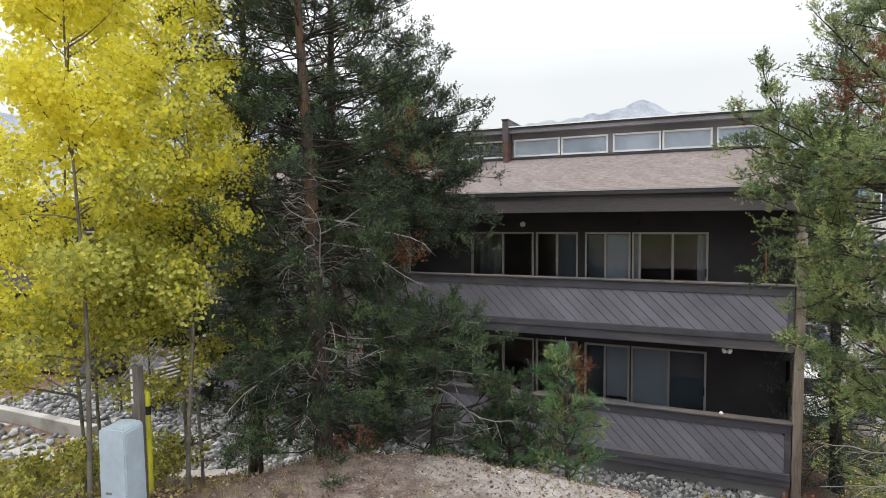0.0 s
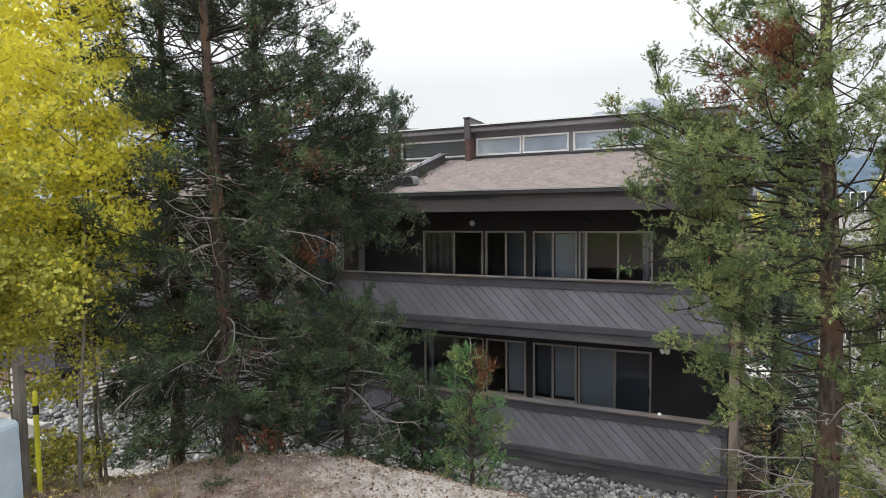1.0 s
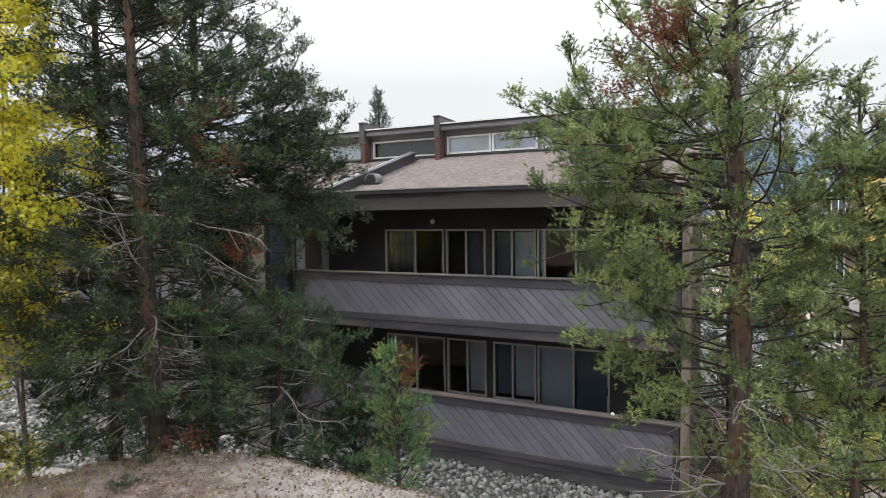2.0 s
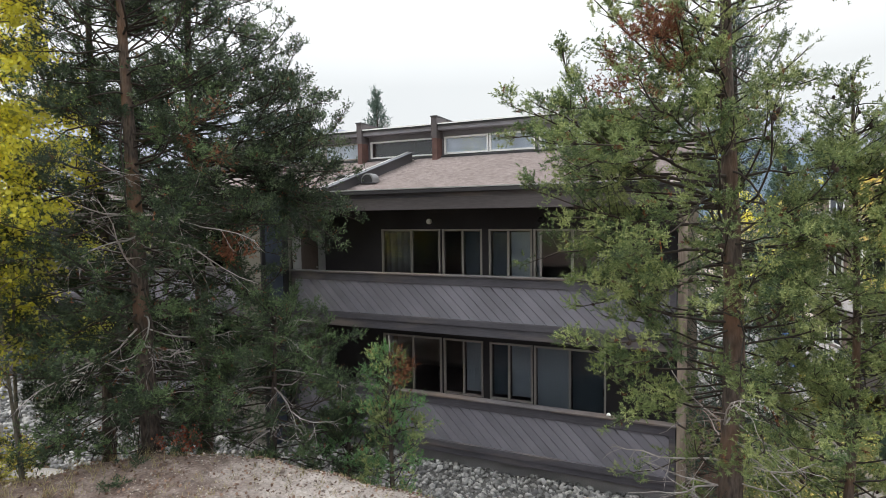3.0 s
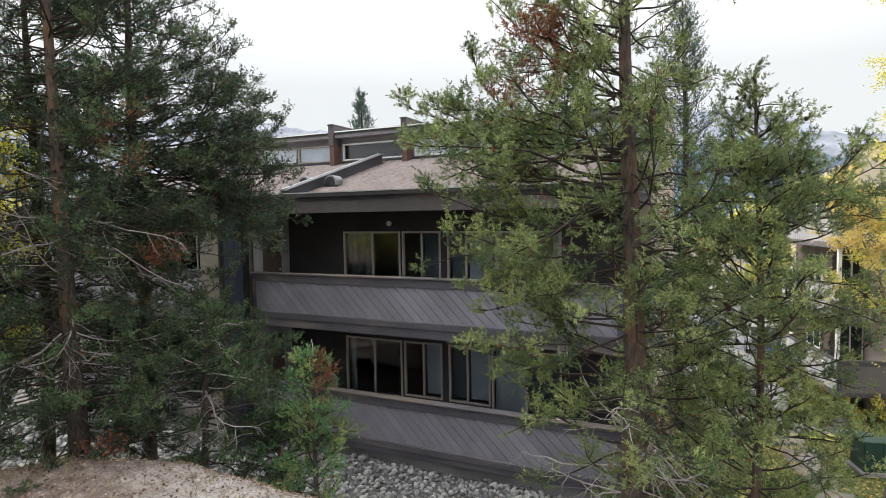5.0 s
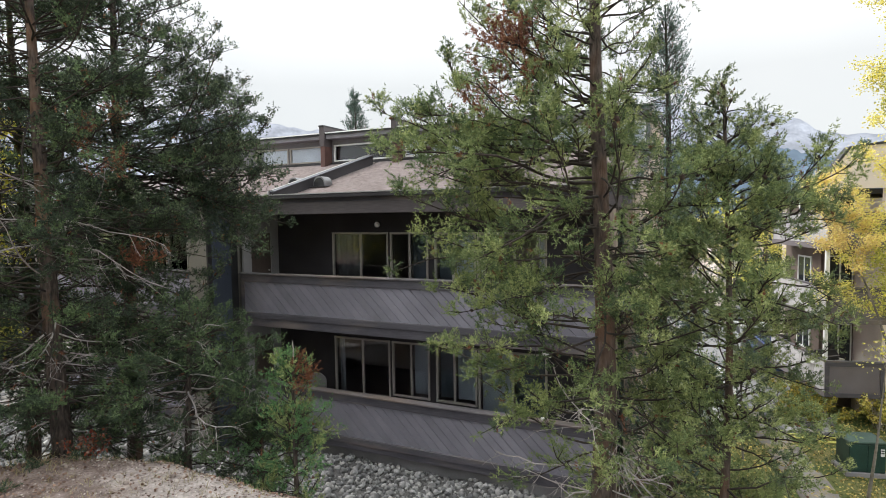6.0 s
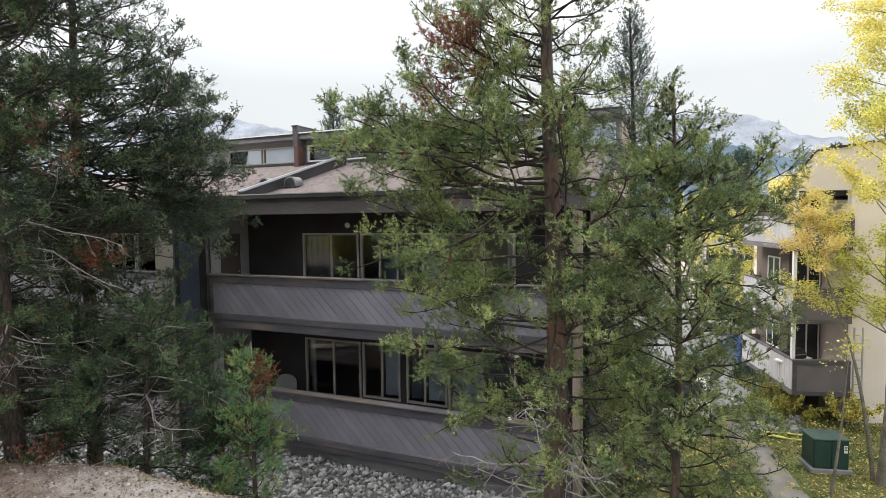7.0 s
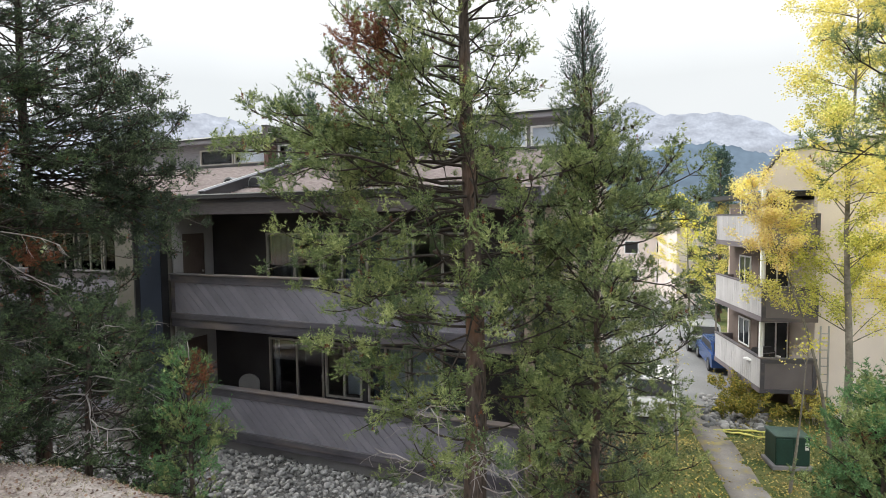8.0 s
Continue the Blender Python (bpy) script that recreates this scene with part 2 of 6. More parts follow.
M_STONE = surface("grey_river_stone", (0.235, 0.233, 0.232), 0.8, grain=25, grain_amt=0.2, blotch=4.0, blotch_amt=0.2, vary=0.45)
M_BEDSTONE = leaf_stuff("grey_bed_stones", [(0.0, (0.10, 0.10, 0.105)), (0.5, (0.205, 0.203, 0.202)), (1.0, (0.38, 0.372, 0.362))], 0.0, 6.0, 0.8, 0.2)
M_TANSTONE = leaf_stuff("tan_mound_stones", [(0.0, (0.17, 0.13, 0.115)), (0.5, (0.30, 0.245, 0.215)), (1.0, (0.50, 0.44, 0.39))], 0.0, 8.0, 0.85, 0.2)
M_DRYGRASS = leaf_stuff("dry_grass", [(0.0, (0.20, 0.17, 0.08)), (0.5, (0.33, 0.28, 0.14)), (1.0, (0.45, 0.40, 0.22))], 0.3, 1.0)
M_GRASS = leaf_stuff("lawn_grass", [(0.0, (0.05, 0.09, 0.024)), (0.5, (0.082, 0.13, 0.036)), (1.0, (0.135, 0.17, 0.055))], 0.25, 1.0)
M_FALLEN = leaf_stuff("fallen_leaves", [(0.0, (0.26, 0.19, 0.07)), (0.5, (0.45, 0.36, 0.10)), (1.0, (0.62, 0.52, 0.18))], 0.0, 1.0)
M_LITTER = leaf_stuff("brown_litter", [(0.0, (0.10, 0.06, 0.045)), (0.5, (0.18, 0.11, 0.08)), (1.0, (0.28, 0.18, 0.13))], 0.0, 1.0)


def shingle_stuff():
    m, t, b, o = nodes_of("brown_pink_shingles")
    co = t.nodes.new("ShaderNodeTexCoord").outputs["Object"]
    tab = add_noise(t, co, 1.0, 3.0, (6.0, 16.0, 0.0))
    tone = add_ramp(t, tab, [(0.30, (0.213, 0.175, 0.168)), (0.5, (0.266, 0.222, 0.215)), (0.70, (0.320, 0.272, 0.264))])
    g = add_noise(t, co, 60, 4.0)
    c = add_mix(t, 1.0, tone, add_ramp(t, g, [(0.3, (0.82,) * 3), (0.7, (1.18,) * 3)]), "MULTIPLY")
    w = add_noise(t, co, 0.6, 3.0)
    c = add_mix(t, 1.0, c, add_ramp(t, w, [(0.3, (0.93,) * 3), (0.7, (1.06,) * 3)]), "MULTIPLY")
    t.links.new(c, b.inputs["Base Color"])
    b.inputs["Roughness"].default_value = 0.9
    add_bump(t, b, g, 0.4, 0.004)
    return m


M_SHINGLE = shingle_stuff()


def ground_stuff():
    """Dirt, litter and lawn, laid out by the sheet's own masks."""
    m, t, b, o = nodes_of("dirt_litter_and_lawn")
    co = t.nodes.new("ShaderNodeTexCoord").outputs["Object"]
    fine, mid, wide = add_noise(t, co, 28, 6.0), add_noise(t, co, 4.0, 5.0), add_noise(t, co, 0.7, 3.0)
    dirt = add_ramp(t, mid, [(0.30, (0.115, 0.080, 0.068)), (0.5, (0.19, 0.143, 0.125)), (0.70, (0.29, 0.235, 0.210))])
    dirt = add_mix(t, 1.0, dirt, add_ramp(t, fine, [(0.3, (0.65,) * 3), (0.7, (1.35,) * 3)]), "MULTIPLY")
    duff = add_ramp(t, fine, [(0.3, (0.075, 0.045, 0.035)), (0.7, (0.19, 0.125, 0.10))])
    lawn = add_ramp(t, mid, [(0.35, (0.055, 0.088, 0.028)), (0.65, (0.11, 0.132, 0.046))])
    leafy = add_ramp(t, fine, [(0.35, (0.10, 0.105, 0.04)), (0.65, (0.24, 0.21, 0.085))])
    lawn = add_mix(t, add_ramp(t, wide, [(0.4, (0, 0, 0)), (0.62, (1, 1, 1))]), lawn, leafy)

    def mask(name):
        a = t.nodes.new("ShaderNodeAttribute")
        a.attribute_name = name
        return a.outputs["Fac"]

    bare = add_ramp(t, mid, [(0.30, (0.33, 0.285, 0.262)), (0.70, (0.52, 0.47, 0.44))])
    bare = add_mix(t, 1.0, bare, add_ramp(t, fine, [(0.3, (0.75,) * 3), (0.7, (1.25,) * 3)]), "MULTIPLY")
    dirt = add_mix(t, mask("bare"), dirt, bare)
    c = add_mix(t, mask("duff"), dirt, duff)
    c = add_mix(t, mask("lawn"), c, lawn)
    c = add_mix(t, mask("bed"), c, add_ramp(t, fine, [(0.3, (0.045, 0.044, 0.045)), (0.7, (0.13, 0.128, 0.125))]))
    t.links.new(c, b.inputs["Base Color"])
    b.inputs["Roughness"].default_value = 0.95
    b.inputs["Specular IOR Level"].default_value = 0.2
    add_bump(t, b, fine, 0.7, 0.02)
    return m


M_GROUND = ground_stuff()

# ---- helpers for shapes ----


def box(bm, x0, x1, y0, y1, z0, z1, bevel=0.0):
    v = [bm.verts.new(p) for p in ((x0, y0, z0), (x1, y0, z0), (x1, y1, z0), (x0, y1, z0), (x0, y0, z1), (x1, y0, z1), (x1, y1, z1), (x0, y1, z1))]
    f = [bm.faces.new([v[k] for k in q]) for q in ((3, 2, 1, 0), (4, 5, 6, 7), (0, 1, 5, 4), (1, 2, 6, 5), (2, 3, 7, 6), (3, 0, 4, 7))]
    if bevel:
        edges = list({e for q in f for e in q.edges})
        bmesh.ops.bevel(bm, geom=edges, offset=bevel, segments=1, affect="EDGES", clamp_overlap=True)


def boxes(*rows, bevel=0.0):
    bm = bmesh.new()
    for r in rows:
        box(bm, *r, bevel=bevel)
    return bm


def prism(bm, poly, axis, a, b):
    """A flat polygon given in two coordinates, thickened along the third axis from a to b."""
    def at(p, w):
        q = list(p)
        q.insert(axis, w)
        return q
    lo = [bm.verts.new(at(p, a)) for p in poly]
    hi = [bm.verts.new(at(p, b)) for p in poly]
    n = len(poly)
    bm.faces.new(lo[::-1])
    bm.faces.new(hi)
    for k in range(n):
        bm.faces.new((lo[k], lo[(k + 1) % n], hi[(k + 1) % n], hi[k]))
    bmesh.ops.recalc_face_normals(bm, faces=bm.faces[:])


def part(name, bm, material, parent=None, label="", smooth=False):
    me = bpy.data.meshes.new(name)
    bm.to_mesh(me)
    bm.free()
    me.materials.append(material)
    if smooth:
        me.polygons.foreach_set("use_smooth", [True] * len(me.polygons))
    ob = new(name, me)
    if parent:
        ob.parent = parent
    if label:
        tagged(ob, label)
    return ob


def raw_mesh(name, V, F, mats, idx=None, smooth=False):
    me = bpy.data.meshes.new(name)
    V, F = np.asarray(V, np.float32), np.asarray(F, np.int32)
    n = F.shape[1]
    me.vertices.add(len(V))
    me.vertices.foreach_set("co", V.ravel())
    me.loops.add(F.size)
    me.loops.foreach_set("vertex_index", F.ravel())
    me.polygons.add(len(F))
    me.polygons.foreach_set("loop_start", np.arange(0, F.size, n, dtype=np.int32))
    for m in mats:
        me.materials.append(m)
    if idx is not None:
        me.polygons.foreach_set("material_index", np.asarray(idx, np.int32))
    if smooth:
        me.polygons.foreach_set("use_smooth", np.ones(len(F), bool))
    me.update(calc_edges=True)
    return me


def thing(name, label, category, group="", at=(0, 0, 0), turn=0.0):
    ob = new(name)
    ob.location, ob.rotation_euler = at, (0, 0, radians(turn))
    return tagged(ob, label, category, group)


class Tubes:
    """Many tapered tubes, gathered into one mesh."""

    def __init__(self):
        self.v, self.f, self.n = [], [], 0

    def add(self, pts, radii, sides=5):
        pts, radii = np.asarray(pts, float), np.asarray(radii, float)
        k = len(pts)
        tan = np.gradient(pts, axis=0)
        tan /= np.linalg.norm(tan, axis=1)[:, None] + 1e-9
        ref = np.array([0.31, 0.17, 0.93]) if abs(tan[0][2]) < 0.8 else np.array([0.95, 0.2, 0.1])
        u = np.cross(tan, ref)
        u /= np.linalg.norm(u, axis=1)[:, None] + 1e-9
        w = np.cross(tan, u)
        a = np.linspace(0, 2 * np.pi, sides, endpoint=False)
        ring = pts[:, None] + radii[:, None, None] * (u[:, None] * np.cos(a)[None, :, None] + w[:, None] * np.sin(a)[None, :, None])
        self.v.append(ring.reshape(-1, 3))
        i = np.arange(k - 1)[:, None] * sides + np.arange(sides)[None]
        j = np.arange(k - 1)[:, None] * sides + (np.arange(sides)[None] + 1) % sides
        self.f.append(np.stack([i, j, j + sides, i + sides], -1).reshape(-1, 4) + self.n)
        self.n += k * sides

    def mesh(self, name, mat):
        return raw_mesh(name, np.concatenate(self.v), np.concatenate(self.f), [mat], smooth=True)


def mesh_part(name, me, parent, label=""):
    ob = new(name, me)
    ob.parent = parent
    many = name in ("branchwork", "deadwood", "crown", "twigwork", "foliage")
    if label or many:
        tagged(ob, label, kind="stuff" if many else "")
    return ob


def step(x):
    x = np.clip(x, 0, 1)
    return x * x * (3 - 2 * x)


def ripple(x, y, s, seed=0.0):
    """Cheap smooth unevenness of about one unit."""
    return (np.sin(x * 1.7 * s + 1.3 + seed) * np.sin(y * 1.3 * s + 0.7 * seed) + 0.6 * np.sin(x * 3.1 * s - y * 2.3 * s + seed)
            + 0.4 * np.sin(x * 5.3 * s + y * 4.7 * s + 2 * seed)) / 2.0


def ground_z(x, y):
    x, y = np.asarray(x, float), np.asarray(y, float)
    edge = np.interp(x, (-8, -3, -1, -0.2, 0.2, 0.9, 2.3, 4.2, 5.0, 6.5, 9, 20), (-18, -13.5, -11.3, -10.4, -9.5, -8.4, -7.95, -8.1, -8.0, -8.8, -10.5, -12))
    wide = np.interp(x, (-8, -2.5, 0, 1.5, 6.5, 9, 20), (12, 11, 5.2, 3.3, 3.6, 5.5, 7))
    low = -0.92 + 0.35 * step((-3 - x) / 4) - 1.7 * np.maximum(step((x - 8.2) / 2.5) * step((y + 4.5) / 8.5), step((y - 5.5) / 3))
    z = 1.78 + (low - 1.78) * step((y - edge) / wide)
    bumps = 0.05 * ripple(x, y, 1.1) + 0.02 * ripple(x, y, 3.7, 2.0)
    return z + bumps * step((40 - abs(y)) / 10)

# ---- the ground: one sheet to the horizon ----


def spread(fine0, fine1, cell, far):
    core = np.arange(fine0, fine1 + cell / 2, cell)
    out_, d = [], cell
    x = fine1
    while x < far:
        d *= 1.35
        x += d
        out_.append(x)
    lo, d, x = [], cell, fine0
    while x > -far:
        d *= 1.35
        x -= d
        lo.append(x)
    return np.concatenate([lo[::-1], core, out_])


def build_ground():
    xs, ys = spread(-13, 19, 0.25, 2500), spread(-13, 22, 0.25, 2500)
    X, Y = np.meshgrid(xs, ys)
    Z = ground_z(X, Y)
    n, m = len(xs), len(ys)
    V = np.stack([X, Y, Z], -1).reshape(-1, 3)
    i = (np.arange(m - 1)[:, None] * n + np.arange(n - 1)[None]).ravel()
    me = raw_mesh("ground", V, np.stack([i, i + 1, i + n + 1, i + n], -1), [M_GROUND], smooth=True)
    x, y = V[:, 0], V[:, 1]
    lawn = step((x - 8.6) / 1.2) * step((y + 2.5) / 3.0)
    lawn = np.maximum(lawn, step((-3.0 - x) / 2.5) * step((y + 13) / 3) * step((-5.2 - y) / 2) * 0.7)
    lawn = np.maximum(lawn, step((np.hypot(x, y) - 30) / 20))
    duff = step((y + 8.0 + 0.8 * np.clip(2.3 - x, 0, 8) + 0.5 * ripple(x, y, 1.5)) / 1.6)
    duff = np.maximum(duff, 0.75 * step((1.2 - x + 0.4 * ripple(x, y, 2.0)) / 1.8))
    bare = step((x - 2.0 + 0.6 * ripple(x, y, 1.7)) / 1.3) * step((y + 9.0 + 0.3 * ripple(x, y, 2.2)) / 0.7) * step((-6.6 - y) / 1.0) * step((8.0 - x) / 1.5)
    duff = duff * (1 - 0.85 * bare)
    bed = step((y + 5.3 + 0.3 * ripple(x, y, 2.6)) / 0.5) * step((-1.0 - y) / 0.3) * step((9.0 - x) / 0.6) * step((x + 14.5) / 1.0)
    for name, w in (("lawn", lawn * (1 - bed)), ("duff", duff), ("bare", 0.8 * bare), ("bed", bed)):
        me.attributes.new(name, "FLOAT", "POINT").data.foreach_set("value", w.astype(np.float32))
    tagged(new("ground", me), "reddish-tan dirt mound falling to leaf litter and lawn", "ground", kind="structure")


build_ground()

# ---- the apartment building ----
LOW, HIGH = -0.22, 2.70
FRONT, BACK_WALL = -1.53, 0.0
house = thing("apartment_building", "two-storey dark brown condominium building with balconies and clerestory roof", "building")


def clip_poly(poly, keep):
    """Cut a polygon by the half-plane keep(p) >= 0."""
    res = []
    for k, p in enumerate(poly):
        q = poly[(k + 1) % len(poly)]
        a, b = keep(p), keep(q)
        if a >= 0:
            res.append(p)
        if a * b < 0:
            s = a / (a - b)
            res.append((p[0] + s * (q[0] - p[0]), p[1] + s * (q[1] - p[1])))
    return res


def balcony(parent, x0, x1, zf, drop, bottom, name):
    """A solid balcony front: diagonal boards between trims, a cap on top, a stepped fascia below."""
    top, s1, s0 = zf + 1.0, zf + 0.76, zf - drop
    rail = part("balcony_front", boxes((x0, x1, -1.47, -1.41, s0, s1)), M_GUTTER, parent, "solid balcony front of diagonal brown boards")
    pitch, run, gap = 0.255, s1 - s0, 0.020
    xa, xb = x0 + 0.12, x1 - 0.12
    x = xa - run
    while x < xb + run:
        poly = [(x + run, s0), (x + run + pitch - gap, s0), (x + pitch - gap, s1), (x, s1)]
        poly = clip_poly(clip_poly(poly, lambda p: p[0] - xa), lambda p: xb - p[0])
        if len(poly) > 2 and abs(sum(p[0] * poly[(k + 1) % len(poly)][1] - p[1] * poly[(k + 1) % len(poly)][0] for k, p in enumerate(poly))) > 0.01:
            bm = bmesh.new()
            prism(bm, poly, 1, -1.50 + 0.002 * random.random(), -1.471)
            part("board", bm, M_SIDING, rail)
        x += pitch
    part("end_trim", boxes((x0, x0 + 0.12, -1.515, -1.471, s0, s1), bevel=0.004), M_TRIM, rail)
    part("end_trim", boxes((x1 - 0.12, x1, -1.515, -1.471, s0, s1), bevel=0.004), M_TRIM, rail)
    part("top_trim", boxes((x0, x1, -1.525, -1.39, s1, top - 0.045), bevel=0.006), M_TRIM, rail)
    part("rail_cap", boxes((x0 - 0.02, x1 + 0.02, -1.565, -1.33, top - 0.045, top), bevel=0.008), M_CAP, rail, "weathered grey-brown rail cap")
    part("fascia", boxes((x0, x1, -1.56, -1.41, s0 - 0.15, s0), bevel=0.006), M_TRIM, rail)
    part("fascia", boxes((x0, x1, -1.535, -1.40, bottom, s0 - 0.154), bevel=0.006), M_TRIM, rail)
    part("balcony_floor", boxes((x0, x1, -1.41, 0.0, bottom + 0.06, zf)), M_TRIM, parent)


def curtain(bm, x0, x1, z0, z1, y, folds):
    n = max(8, int(folds * 8))
    prev = None
    for k in range(n + 1):
        s = k / n
        yy = y + 0.025 * math.sin(s * folds * 2 * math.pi) + 0.008 * math.sin(s * folds * 5.3)
        cur = (bm.verts.new((x0 + (x1 - x0) * s, yy, z0)), bm.verts.new((x0 + (x1 - x0) * s, yy * 0.98, z1)))
        if prev:
            bm.faces.new((prev[0], cur[0], cur[1], prev[1]))
        prev = cur


def window(parent, x0, x1, z0, z1, splits, shades=(), y=0.0, mat=None, edge=0.05, glass=None, label="", name="window"):
    """A framed window: splits are the middles of its upright stiles; shades: (x0, x1, kind)."""
    mat, glass = mat or M_ALU, glass or M_GLASS
    ya, yb = y - 0.035, y + 0.06
    rows = [(x0, x0 + edge, ya, yb, z0, z1), (x1 - edge, x1, ya, yb, z0, z1), (x0 + edge, x1 - edge, ya, yb, z1 - edge, z1), (x0 + edge, x1 - edge, ya, yb, z0, z0 + edge)]
    fr = part(name, boxes(*rows, bevel=0.004), mat, parent, label)
    for s in splits:
        part("stile", boxes((s - 0.028, s + 0.028, ya + 0.012, yb - 0.01, z0 + edge, z1 - edge), bevel=0.003), mat, fr)
    stops = [x0 + edge, *[v for s in splits for v in (s - 0.028, s + 0.028)], x1 - edge]
    for k in range(0, len(stops), 2):
        yy = y + (0.005 if (k // 2) % 2 else 0.022)
        p = part("pane", boxes((stops[k], stops[k + 1], yy, yy + 0.006, z0 + edge, z1 - edge)), glass, fr)
        p.visible_shadow = False
    for a, b, kind in shades:
        bm = bmesh.new()
        # the dim kind is no hung blind: an added sheet coloured like a reflecting pane
        folds, cloth, word = {"curtain": (7, M_CURTAIN, "curtain"), "net": (5, M_NET, "curtain"), "blind": (1, M_BLIND, "blind"), "dim": (1, M_DIM, "blind")}[kind]
        curtain(bm, a, b, z0 + 0.08, z1 - 0.08, y + 0.16, (b - a) * folds)
        part(word, bm, cloth, fr)
    return fr


def wall_with_openings(parent, x0, x1, z0, z1, holes, mat, y0=0.0, y1=0.16):
    """One slab with openings cut through, built cell by cell with shared corners."""
    xs = sorted({x0, x1, *[h[0] for h in holes], *[h[1] for h in holes]})
    zs = sorted({z0, z1, *[h[2] for h in holes], *[h[3] for h in holes]})
    bm, at = bmesh.new(), {}

    def corner(i, k, y):
        if (i, k, y) not in at:
            at[i, k, y] = bm.verts.new((xs[i], y, zs[k]))
        return at[i, k, y]

    def solid(i, k):
        if not (0 <= i < len(xs) - 1 and 0 <= k < len(zs) - 1):
            return False
        cx, cz = (xs[i] + xs[i + 1]) / 2, (zs[k] + zs[k + 1]) / 2
        return not any(a < cx < b and c < cz < d for a, b, c, d in holes)

    for i in range(len(xs) - 1):
        for k in range(len(zs) - 1):
            if solid(i, k):
                bm.faces.new([corner(i, k, y0), corner(i + 1, k, y0), corner(i + 1, k + 1, y0), corner(i, k + 1, y0)])
                bm.faces.new([corner(i, k + 1, y1), corner(i + 1, k + 1, y1), corner(i + 1, k, y1), corner(i, k, y1)])
                for di, dk, p, q in ((-1, 0, (i, k), (i, k + 1)), (1, 0, (i + 1, k + 1), (i + 1, k)), (0, -1, (i + 1, k), (i, k)), (0, 1, (i, k + 1), (i + 1, k + 1))):
                    if not solid(i + di, k + dk):
                        bm.faces.new([corner(*p, y1), corner(*p, y0), corner(*q, y0), corner(*q, y1)])
    bmesh.ops.recalc_face_normals(bm, faces=bm.faces[:])
    return part("wall", bm, mat, parent)


def storey(parent, zf, flip, shades):
    """The window wall of one flat; flip: x of the mirror, or None."""
    def fx(x):
        return x if flip is None else flip - x
    head = zf + 2.04
    units = [(0.0, 1.80, zf + 0.03, [0.93], "door"), (1.86, 2.985, zf + 0.55, [2.44], "window"),
             (3.17, 4.31, zf + 0.55, [3.69], "window"), (4.345, 6.10, zf + 0.03, [4.53, 5.30] if zf > 1 else [5.24], "door")]
    holes = []
    for k, (a, b, c, sp, kind) in enumerate(units):
        a, b = sorted((fx(a), fx(b)))
        holes.append((a, b, c, head))
        sh = [(*sorted((fx(p), fx(q))), kd) for p, q, kd in shades.get(k, ())]
        fr = window(parent, a, b, c, head, [fx(s) for s in sp], sh, 0.0,
                    label="beige aluminium sliding glass door" if kind == "door" else "beige aluminium sliding window", name="sliding_door" if kind == "door" else "window")
        if kind == "door":
            hx = fx(1.72) if k == 0 else fx(6.05)
            part("latch", boxes((hx - 0.015, hx + 0.015, -0.055, -0.036, zf + 0.95, zf + 1.15), bevel=0.004), M_BLACK, fr, "black latch")
    x0, x1 = sorted((fx(-2.0), fx(7.78)))
    wall_with_openings(parent, x0, x1, zf - 0.2, zf + 2.72, holes, M_WALL)
    lo, hi = sorted((fx(-1.9), fx(7.7)))
    part("room", boxes((lo, hi, 0.17, 4.2, zf - 0.1, zf), (lo, hi, 0.17, 4.2, zf + 2.45, zf + 2.6), (lo, hi, 4.2, 4.3, zf - 0.1, zf + 2.6),
                       (lo - 0.08, lo, 0.17, 4.3, zf - 0.1, zf + 2.6), (hi, hi + 0.08, 0.17, 4.3, zf - 0.1, zf + 2.6),
                       (fx(3.07) - 0.05, fx(3.07) + 0.05, 0.2, 4.2, zf, zf + 2.45)), M_ROOM, parent, "dim unlit room behind the windows")
    # side wall with a storage closet door
    xs = sorted((fx(-2.0), fx(-1.94)))
    part("side_wall", boxes((*xs, -1.40, -1.10, zf, zf + 2.56), (*xs, -0.32, -0.002, zf, zf + 2.56), (*xs, -1.10, -0.32, zf + 2.04, zf + 2.56)), M_SIDEWALL, parent, "pale grey side wall of the balcony")
    xd = sorted((fx(-1.99), fx(-1.955)))
    door = part("closet_door", boxes((*xd, -1.095, -0.325, zf + 0.01, zf + 2.035), bevel=0.004), M_DOOR, parent, "brown storage closet door")
    xk = sorted((fx(-1.954), fx(-1.90)))
    part("knob", boxes((*xk, -0.45, -0.40, zf + 0.95, zf + 1.0), bevel=0.012), M_ALU, door)


UP = {0: [(0.06, 0.90, "net")], 1: [(2.46, 2.93, "dim")], 2: [(3.72, 4.27, "blind"), (3.23, 3.66, "dim")], 3: [(5.86, 6.05, "curtain"), (4.39, 4.50, "blind")]}
DOWN = {0: [(0.06, 0.22, "curtain")], 1: [(2.46, 2.93, "blind")], 2: [(3.72, 4.27, "blind"), (3.23, 3.66, "dim")], 3: [(4.39, 5.21, "blind"), (5.27, 6.05, "dim")]}
LEFT_FLIP = -4.75
storey(house, HIGH, None, UP)
storey(house, LOW, None, DOWN)
storey(house, HIGH, LEFT_FLIP, UP)
storey(house, LOW, LEFT_FLIP, DOWN)
